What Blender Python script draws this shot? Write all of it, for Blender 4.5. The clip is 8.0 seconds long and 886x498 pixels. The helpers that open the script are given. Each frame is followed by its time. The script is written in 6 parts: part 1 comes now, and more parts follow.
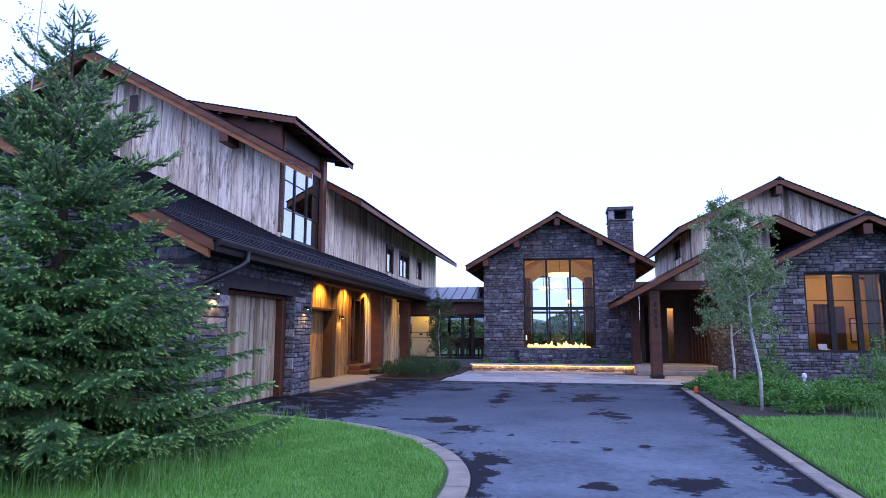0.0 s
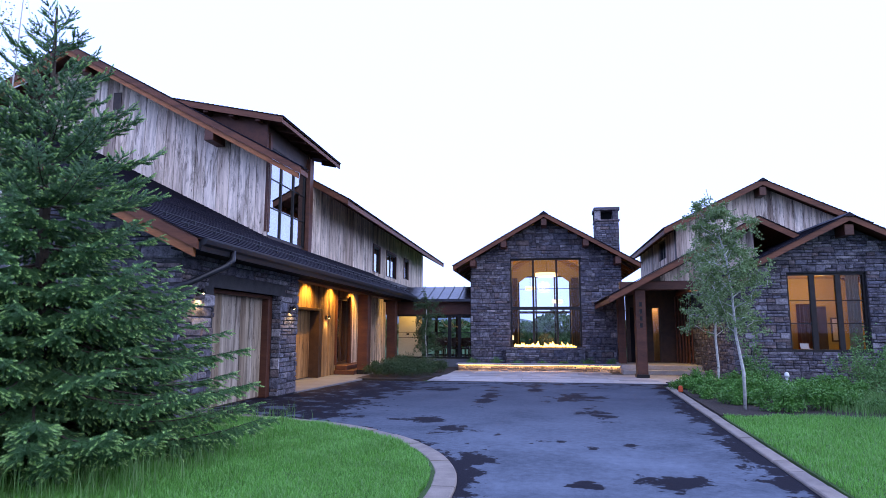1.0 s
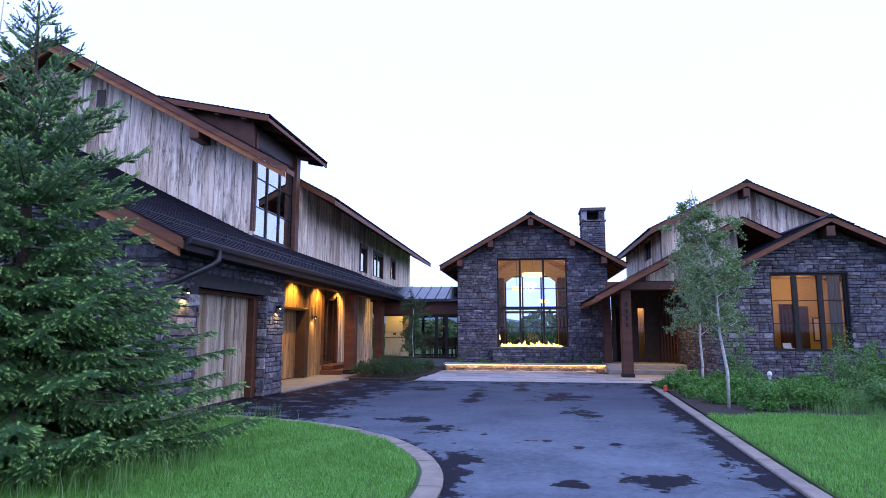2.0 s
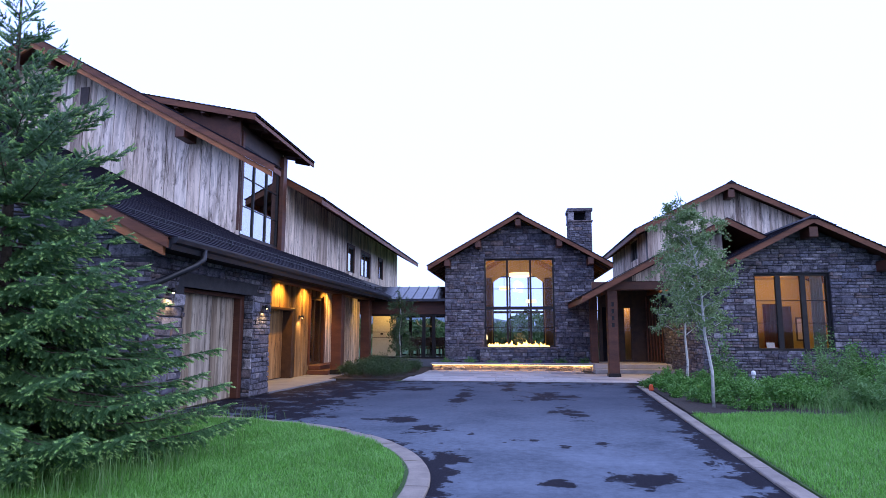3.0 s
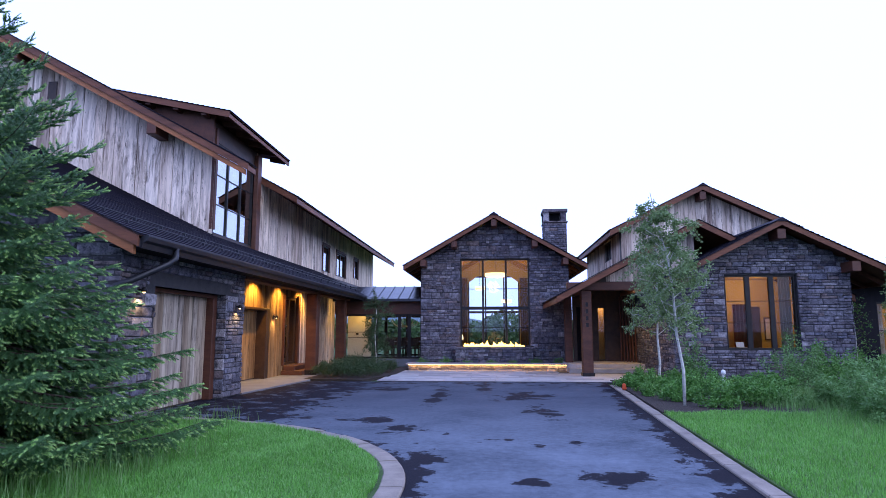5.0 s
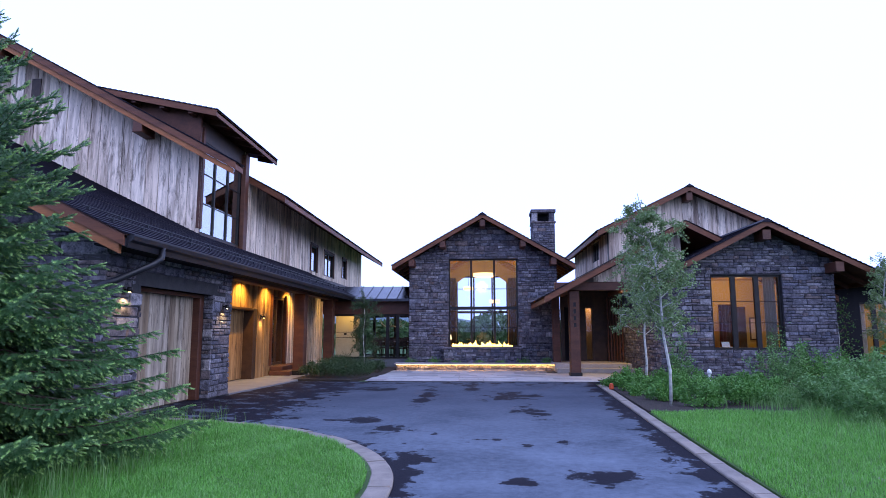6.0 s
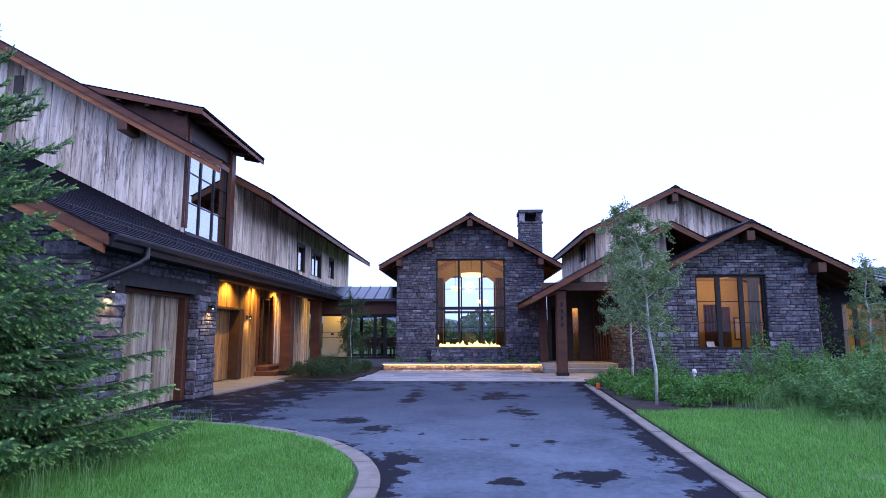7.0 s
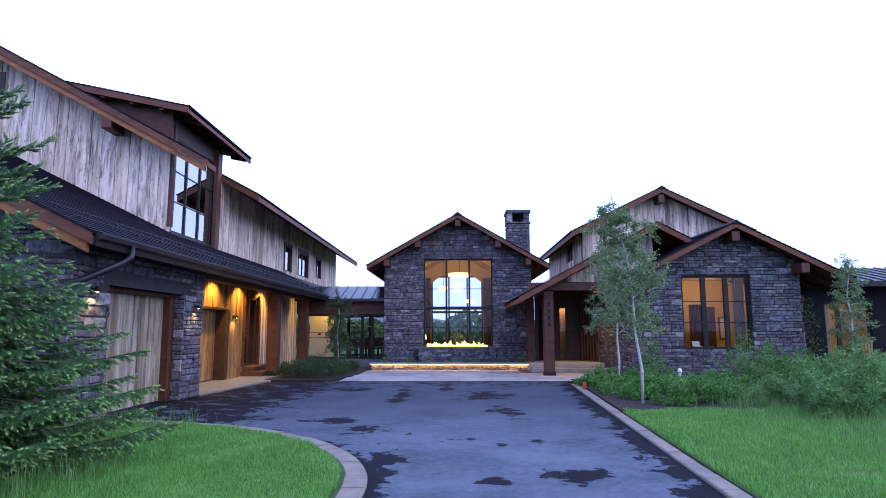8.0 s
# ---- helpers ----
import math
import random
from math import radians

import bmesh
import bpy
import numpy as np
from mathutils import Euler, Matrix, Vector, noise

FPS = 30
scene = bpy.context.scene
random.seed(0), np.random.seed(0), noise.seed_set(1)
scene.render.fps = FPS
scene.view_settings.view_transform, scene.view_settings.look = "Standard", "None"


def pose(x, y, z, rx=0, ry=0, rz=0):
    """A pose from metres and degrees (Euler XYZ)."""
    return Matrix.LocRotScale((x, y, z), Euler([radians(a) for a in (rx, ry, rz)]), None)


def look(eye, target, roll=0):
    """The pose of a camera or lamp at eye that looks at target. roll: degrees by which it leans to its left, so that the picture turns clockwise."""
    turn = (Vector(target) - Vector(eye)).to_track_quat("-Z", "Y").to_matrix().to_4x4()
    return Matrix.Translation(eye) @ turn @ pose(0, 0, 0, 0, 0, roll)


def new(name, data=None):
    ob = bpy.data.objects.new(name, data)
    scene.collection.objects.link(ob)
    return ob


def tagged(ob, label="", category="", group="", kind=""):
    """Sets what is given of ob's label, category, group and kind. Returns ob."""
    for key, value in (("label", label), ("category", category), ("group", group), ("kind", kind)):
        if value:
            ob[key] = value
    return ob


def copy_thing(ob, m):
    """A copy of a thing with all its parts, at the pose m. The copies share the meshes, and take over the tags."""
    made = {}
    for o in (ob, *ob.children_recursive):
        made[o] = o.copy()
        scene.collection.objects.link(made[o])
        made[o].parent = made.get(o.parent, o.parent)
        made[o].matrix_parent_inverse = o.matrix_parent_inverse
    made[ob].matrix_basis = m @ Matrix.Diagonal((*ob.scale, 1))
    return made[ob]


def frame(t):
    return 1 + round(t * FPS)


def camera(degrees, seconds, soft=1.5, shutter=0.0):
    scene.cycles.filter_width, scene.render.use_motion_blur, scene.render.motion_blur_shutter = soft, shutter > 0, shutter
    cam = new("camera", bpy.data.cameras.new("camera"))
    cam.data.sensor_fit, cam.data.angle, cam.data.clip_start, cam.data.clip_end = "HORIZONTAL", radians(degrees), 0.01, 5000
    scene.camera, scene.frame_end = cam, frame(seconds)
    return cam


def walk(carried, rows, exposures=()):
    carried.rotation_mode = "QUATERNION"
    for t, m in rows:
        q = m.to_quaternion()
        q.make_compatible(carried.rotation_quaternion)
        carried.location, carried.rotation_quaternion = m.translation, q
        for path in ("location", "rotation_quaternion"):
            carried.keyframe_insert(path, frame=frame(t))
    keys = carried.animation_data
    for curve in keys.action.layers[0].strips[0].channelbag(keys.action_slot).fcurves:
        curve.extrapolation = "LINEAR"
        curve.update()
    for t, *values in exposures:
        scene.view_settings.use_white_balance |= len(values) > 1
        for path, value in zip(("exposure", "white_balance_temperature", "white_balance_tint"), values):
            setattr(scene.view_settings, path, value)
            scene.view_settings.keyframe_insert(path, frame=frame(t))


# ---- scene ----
# ---------------- camera: stands at one spot and pans to the right ----------------
cam = camera(71.96, 8.0, soft=0.6)
EYE = (0.0, 0.0, 1.6)
PAN = [
    (0.0, 10.39, 7.68, -0.12), (0.5, 9.79, 7.68, -0.10), (1.0, 9.17, 7.67, -0.08), (1.5, 8.55, 7.66, -0.07),
    (3.0, 6.77, 7.65, -0.02), (3.5, 6.18, 7.65, 0.0), (4.0, 5.60, 7.65, 0.01), (4.5, 5.04, 7.65, 0.02),
    (6.0, 3.42, 7.65, 0.05), (6.5, 2.83, 7.65, 0.07), (7.0, 2.25, 7.65, 0.08), (7.5, 1.66, 7.64, 0.10), (8.0, 1.09, 7.64, 0.12),
]
walk(cam, [(t, pose(*EYE, 90 + pitch, roll, yaw)) for t, yaw, pitch, roll in PAN], exposures=[(0.0, 0.0), (8.0, 0.0)])

# ---------------- sky, sun ----------------
world = bpy.data.worlds.new("dusk_sky")
scene.world = world
world.use_nodes = True
wn = world.node_tree.nodes
sky = wn.new("ShaderNodeTexSky")
sky.sky_type, sky.sun_disc = "NISHITA", False
sky.sun_elevation, sky.sun_rotation = radians(36), radians(125)
sky.air_density, sky.dust_density, sky.ozone_density = 1.0, 3.0, 2.0
veil = wn.new("ShaderNodeMix")          # even dusk overcast over the clear sky
veil.data_type = "RGBA"
veil.inputs[0].default_value = 0.82
veil.inputs[7].default_value = (9.7, 12.5, 26.0, 1)
world.node_tree.links.new(sky.outputs[0], veil.inputs[6])
world.node_tree.links.new(veil.outputs[2], wn["Background"].inputs[0])
wn["Background"].inputs[1].default_value = 0.12
sun = new("sun", bpy.data.lights.new("sun", "SUN"))
sun.data.energy, sun.data.angle, sun.data.color = 0.95, radians(60), (0.93, 0.97, 1.0)
sun.matrix_world = look((20, -14, 25.5), (0, 0, 8))
tagged(sun, kind="structure")


LAMPS = 0.8


def lamp(name, at, energy, colour, size=0.1, kind="POINT", aim=None, cone=100):
    data = bpy.data.lights.new(name, kind)
    data.energy, data.color = energy * LAMPS, colour
    if kind == "AREA":
        data.shape, data.size = "SQUARE", size
    else:
        data.shadow_soft_size = size
    if kind == "SPOT":
        data.spot_size, data.spot_blend = radians(cone), 0.7
    ob = new(name, data)
    ob.matrix_world = look(at, aim) if aim else pose(*at)
    return ob


WARM = (1.0, 0.64, 0.22)


# ---------------- materials ----------------
def ramp(nt, fac, stops):
    n = nt.nodes.new("ShaderNodeValToRGB")
    while len(n.color_ramp.elements) < len(stops):
        n.color_ramp.elements.new(0.5)
    for e, (p, c) in zip(n.color_ramp.elements, stops):
        e.position, e.color = p, (*c, 1)
    nt.links.new(fac, n.inputs[0])
    return n.outputs[0]


def mixed(nt, a, b, fac, mode="MIX"):
    n = nt.nodes.new("ShaderNodeMix")
    n.data_type, n.blend_type = "RGBA", mode
    for sock, v in ((n.inputs[0], fac), (n.inputs[6], a), (n.inputs[7], b)):
        if isinstance(v, bpy.types.NodeSocket):
            nt.links.new(v, sock)
        elif isinstance(v, tuple):
            sock.default_value = (*v, 1)
        else:
            sock.default_value = v
    return n.outputs[2]


def math_node(nt, op, a, b=0.0):
    n = nt.nodes.new("ShaderNodeMath")
    n.operation = op
    for sock, v in ((n.inputs[0], a), (n.inputs[1], b)):
        if isinstance(v, bpy.types.NodeSocket):
            nt.links.new(v, sock)
        else:
            sock.default_value = v
    return n.outputs[0]


def noise_tex(nt, vec, scale, detail=4.0, rough=0.55, distort=0.0):
    n = nt.nodes.new("ShaderNodeTexNoise")
    n.inputs["Scale"].default_value, n.inputs["Detail"].default_value = scale, detail
    n.inputs["Roughness"].default_value, n.inputs["Distortion"].default_value = rough, distort
    nt.links.new(vec, n.inputs["Vector"])
    return n.outputs["Fac"]


def coords(nt, scale=(1, 1, 1), piece=0.0):
    """World position, stretched; pieces are shifted by their own random number so that the grain breaks at each joint."""
    g = nt.nodes.new("ShaderNodeNewGeometry")
    m = nt.nodes.new("ShaderNodeMapping")
    m.inputs["Scale"].default_value = scale
    nt.links.new(g.outputs["Position"], m.inputs["Vector"])
    rnd = piece_random(nt, g)
    if piece:
        c = nt.nodes.new("ShaderNodeCombineXYZ")
        for k in range(3):
            nt.links.new(math_node(nt, "MULTIPLY", rnd, piece * (1 + 0.37 * k)), c.inputs[k])
        nt.links.new(c.outputs[0], m.inputs["Location"])
    return m.outputs[0], rnd


def piece_random(nt, g):
    o = nt.nodes.new("ShaderNodeObjectInfo")
    s = math_node(nt, "ADD", o.outputs["Random"], g.outputs["Random Per Island"])
    return math_node(nt, "FRACT", s)


def bare(name):
    m = bpy.data.materials.new(name)
    m.use_nodes = True
    return m, m.node_tree, m.node_tree.nodes["Principled BSDF"]


def put(nt, sock, v):
    if isinstance(v, bpy.types.NodeSocket):
        nt.links.new(v, sock)
    else:
        sock.default_value = v


def bump(nt, bsdf, height, strength, distance):
    b = nt.nodes.new("ShaderNodeBump")
    b.inputs["Strength"].default_value, b.inputs["Distance"].default_value = strength, distance
    nt.links.new(height, b.inputs["Height"])
    nt.links.new(b.outputs[0], bsdf.inputs["Normal"])


def surface(name, dark, light, scale=3.0, fine=40.0, stretch=(1, 1, 1), rough=0.7, metal=0.0, relief=0.3, depth=0.01, piece=0.0, spread=None, stain=None, spec=0.4, span=(0.32, 0.68)):
    """Two-scale varied surface; spread = colours that single pieces take; stain = (colour, amount)."""
    m, nt, p = bare(name)
    vec, rnd = coords(nt, stretch, piece)
    big, small = noise_tex(nt, vec, scale, 5, 0.6), noise_tex(nt, vec, fine, 4, 0.65)
    f = math_node(nt, "ADD", math_node(nt, "MULTIPLY", big, 0.6), math_node(nt, "MULTIPLY", small, 0.4))
    col = ramp(nt, f, [(span[0], dark), (span[1], light)])
    if spread:
        tint = ramp(nt, rnd, [(i / max(1, len(spread) - 1), c) for i, c in enumerate(spread)])
        col = mixed(nt, col, tint, 1.0, "MULTIPLY")
    if stain:
        blot = ramp(nt, noise_tex(nt, vec, scale * 1.7, 6, 0.7, 0.4), [(stain[2] if len(stain) > 2 else 0.52, (0, 0, 0)), (0.72, (1, 1, 1))])
        col = mixed(nt, col, stain[0], math_node(nt, "MULTIPLY", blot, stain[1]))
    nt.links.new(col, p.inputs["Base Color"])
    p.inputs["Metallic"].default_value, p.inputs["Specular IOR Level"].default_value = metal, spec
    r = math_node(nt, "ADD", math_node(nt, "MULTIPLY", small, 0.25), rough - 0.12)
    nt.links.new(r, p.inputs["Roughness"])
    bump(nt, p, f, relief, depth)
    return m


STONE = surface("grey_ledge_stone", (0.032, 0.031, 0.036), (0.33, 0.315, 0.33), 6, 30, span=(0.37, 0.66), relief=0.9, depth=0.03, rough=0.85, piece=31.0,
                spread=[(0.42, 0.43, 0.52), (0.8, 0.78, 0.86), (0.55, 0.5, 0.54), (1.5, 1.45, 1.45), (0.4, 0.4, 0.5), (0.85, 0.68, 0.62), (0.55, 0.58, 0.72), (0.85, 0.86, 0.98), (0.36, 0.32, 0.34), (1.15, 1.15, 1.25), (0.6, 0.54, 0.6), (0.5, 0.5, 0.62)], stain=((0.03, 0.025, 0.025), 0.5))
MORTAR = surface("dark_recessed_mortar", (0.022, 0.021, 0.024), (0.055, 0.052, 0.055), 6, 80, relief=0.5, rough=0.9)


def barn(name, dark, light, tints, stain, seed):
    """Old barn boards: soft broad streaks, black weather stains, knots and nail specks; each board has a tone of its own."""
    m, nt, p = bare(name)
    vec, rnd = coords(nt, (1, 1, 0.07), seed)
    blot, _ = coords(nt, (1, 1, 0.17), seed * 1.3)
    broad, grain = noise_tex(nt, vec, 7, 4, 0.55), noise_tex(nt, vec, 55, 3, 0.6)
    f = math_node(nt, "ADD", math_node(nt, "MULTIPLY", broad, 0.7), math_node(nt, "MULTIPLY", grain, 0.3))
    col = ramp(nt, f, [(0.33, dark), (0.6, light)])
    col = mixed(nt, col, ramp(nt, rnd, [(k / (len(tints) - 1), c) for k, c in enumerate(tints)]), 1.0, "MULTIPLY")
    worn = ramp(nt, noise_tex(nt, blot, 4.5, 7, 0.72, 0.6), [(0.5, (0, 0, 0)), (0.67, (1, 1, 1))])
    col = mixed(nt, col, stain, math_node(nt, "MULTIPLY", worn, 0.92))
    knots = ramp(nt, noise_tex(nt, blot, 19, 3, 0.6), [(0.665, (0, 0, 0)), (0.7, (1, 1, 1))])
    col = mixed(nt, col, tuple(c * 0.6 for c in stain), math_node(nt, "MULTIPLY", knots, 0.85))
    nt.links.new(col, p.inputs["Base Color"])
    p.inputs["Roughness"].default_value, p.inputs["Specular IOR Level"].default_value = 0.82, 0.25
    bump(nt, p, f, 0.5, 0.006)
    return m


BOARD = barn("weathered_barn_board", (0.36, 0.285, 0.235), (0.92, 0.81, 0.69), [(1.0, 0.98, 0.97), (0.72, 0.64, 0.58), (1.12, 1.1, 1.08), (0.9, 0.82, 0.76), (1.05, 1.02, 1.0), (0.5, 0.43, 0.4), (1.1, 1.06, 1.02), (0.82, 0.8, 0.82)], (0.09, 0.062, 0.05), 23.0)
TANBOARD = barn("tan_barn_board", (0.17, 0.135, 0.1), (0.48, 0.41, 0.315), [(0.95, 0.92, 0.88), (0.62, 0.5, 0.4), (1.12, 1.1, 1.1), (0.8, 0.68, 0.55), (1.05, 1.03, 1.05), (0.55, 0.46, 0.4), (1.05, 1.0, 0.92)], (0.06, 0.042, 0.032), 29.0)
AMBERBOARD = barn("amber_barn_boards", (0.15, 0.085, 0.035), (0.38, 0.24, 0.11), [(0.95, 0.92, 0.88), (0.62, 0.5, 0.4), (1.12, 1.1, 1.1), (0.8, 0.68, 0.55), (1.05, 1.03, 1.05), (0.6, 0.5, 0.42)], (0.05, 0.03, 0.018), 27.0)
RAKE = surface("orange_brown_rake_board", (0.17, 0.055, 0.018), (0.45, 0.165, 0.052), 5, 50, stretch=(0.15, 0.15, 1.2), rough=0.6, relief=0.25, depth=0.004)
TIMBER = surface("red_brown_stained_timber", (0.042, 0.014, 0.008), (0.12, 0.042, 0.022), 5, 50, stretch=(0.25, 0.25, 1), rough=0.55, relief=0.3, depth=0.005)
TIMBER_Y = surface("stained_timber_fascia", (0.06, 0.018, 0.008), (0.2, 0.068, 0.028), 5, 50, stretch=(0.15, 0.15, 1.2), rough=0.6, relief=0.25, depth=0.004)
SOFFIT = surface("brown_soffit_boards", (0.05, 0.016, 0.009), (0.13, 0.043, 0.022), 6, 45, stretch=(1, 0.1, 1), rough=0.6, relief=0.3)
SHINGLE = surface("charcoal_metal_shingle", (0.006, 0.005, 0.01), (0.022, 0.019, 0.031), 3, 60, rough=0.7, relief=0.3, depth=0.004, piece=11.0, spec=0.15)
SEAM = surface("dark_standing_seam_metal", (0.03, 0.03, 0.036), (0.08, 0.08, 0.09), 2, 50, rough=0.28, metal=0.85, relief=0.1)
IRON = surface("dark_bronze_metal", (0.012, 0.011, 0.011), (0.03, 0.027, 0.026), 6, 60, rough=0.45, metal=0.5, relief=0.1)
# gutter black, also put on the lower eave board to stand for shadow
GUTTER = surface("black_gutter_and_eave_shade", (0.008, 0.008, 0.011), (0.02, 0.02, 0.026), 6, 60, rough=0.42, metal=0.0, relief=0.08)
CONCRETE = surface("broomed_concrete", (0.1, 0.105, 0.12), (0.19, 0.195, 0.21), 1.5, 60, rough=0.8, relief=0.25, depth=0.004)
PAVER = surface("pale_stone_paver", (0.24, 0.23, 0.23), (0.44, 0.42, 0.41), 2.5, 50, rough=0.7, relief=0.3, depth=0.006, piece=17.0, spread=[(0.85, 0.85, 0.9), (1.05, 1.0, 0.97), (0.6, 0.6, 0.63), (1.0, 1.0, 1.0)])
KERB = surface("cut_granite_kerb", (0.15, 0.13, 0.11), (0.3, 0.265, 0.225), 4, 70, rough=0.8, relief=0.5, depth=0.008, piece=19.0, spread=[(0.85, 0.83, 0.85), (1.05, 1.0, 0.98), (0.95, 0.9, 0.88)])
SOIL = surface("dark_bark_mulch", (0.012, 0.009, 0.008), (0.05, 0.036, 0.028), 12, 70, rough=0.95, relief=1.0, depth=0.03)
TURF = surface("turf_ground", (0.022, 0.05, 0.01), (0.06, 0.13, 0.022), 2, 60, rough=0.9, relief=0.8, depth=0.03)
PLASTER = surface("warm_plaster", (0.4, 0.28, 0.07), (0.5, 0.36, 0.1), 2, 50, rough=0.8, relief=0.1)
OAK = surface("honey_oak_panel", (0.24, 0.13, 0.05), (0.4, 0.23, 0.1), 4, 40, stretch=(1, 1, 0.1), rough=0.5, relief=0.15)
CEIL = surface("fir_ceiling_boards", (0.24, 0.13, 0.02), (0.4, 0.24, 0.05), 5, 40, stretch=(1, 0.1, 1), rough=0.5, relief=0.15)
FLOORING = surface("oak_flooring", (0.16, 0.09, 0.045), (0.27, 0.16, 0.08), 4, 40, stretch=(1, 0.1, 1), rough=0.4, relief=0.1)
# far wing siding; on the lower soffit this near-black stands for eave shadow
DARKWALL = surface("dark_siding_and_soffit_shade", (0.006, 0.006, 0.008), (0.016, 0.015, 0.018), 4, 40, stretch=(1, 1, 0.1), rough=0.7, relief=0.3, spec=0.1)
DARKWOOD = surface("dark_walnut", (0.022, 0.012, 0.008), (0.07, 0.036, 0.02), 5, 50, rough=0.5, relief=0.2)
PALEWALL = surface("cream_lit_wall", (0.5, 0.44, 0.3), (0.62, 0.55, 0.4), 2, 40, rough=0.7, relief=0.1)
GOLDCLOTH = surface("amber_drape_cloth", (0.2, 0.1, 0.03), (0.36, 0.19, 0.06), 3, 60, rough=0.9, relief=0.3)
CURTAIN = surface("linen_curtain", (0.45, 0.42, 0.36), (0.62, 0.58, 0.5), 3, 90, rough=0.9, relief=0.2)
RUSTCLOTH = surface("rust_woven_curtain", (0.3, 0.07, 0.02), (0.5, 0.14, 0.05), 3, 60, rough=0.9, relief=0.3)
WHITE = surface("white_painted_metal", (0.7, 0.7, 0.7), (0.82, 0.82, 0.8), 4, 60, rough=0.5, relief=0.1)
ORANGE = surface("orange_plastic", (0.5, 0.06, 0.02), (0.62, 0.1, 0.03), 4, 60, rough=0.5, relief=0.1)
SPRUCEBARK = surface("grey_brown_spruce_bark", (0.03, 0.022, 0.016), (0.1, 0.07, 0.05), 8, 60, rough=0.9, relief=0.8)
ASPENBARK = surface("pale_aspen_bark", (0.3, 0.29, 0.26), (0.58, 0.57, 0.53), 5, 40, stretch=(1, 1, 2.5), rough=0.75, relief=0.4, stain=((0.03, 0.028, 0.025), 0.9, 0.58))
TWIG = surface("brown_twig", (0.05, 0.035, 0.022), (0.12, 0.085, 0.055), 8, 60, rough=0.85, relief=0.3)


# damp stains on the drive: centre x, y and half sizes along x and y
STAINS = [(-1.35, 15.4, 0.3, 2.2), (0.99, 12.6, 0.42, 1.4), (0.75, 15.5, 0.85, 1.3), (1.36, 7.1, 0.5, 0.5), (0.34, 6.8, 0.24, 0.26), (-0.95, 7.9, 0.34, 0.95), (-1.5, 10.3, 0.5, 0.5), (-2.2, 11.2, 0.7, 0.5),
          (-4.6, 12.6, 1.3, 0.9), (-4.4, 16.7, 1.3, 1.2), (-0.72, 9.85, 0.12, 0.22), (-0.2, 17.6, 0.3, 1.0), (0.66, 8.9, 0.16, 0.2), (0.1, 9.4, 0.35, 0.1), (1.2, 9.2, 0.2, 0.25), (-2.9, 17.3, 1.0, 0.8)]


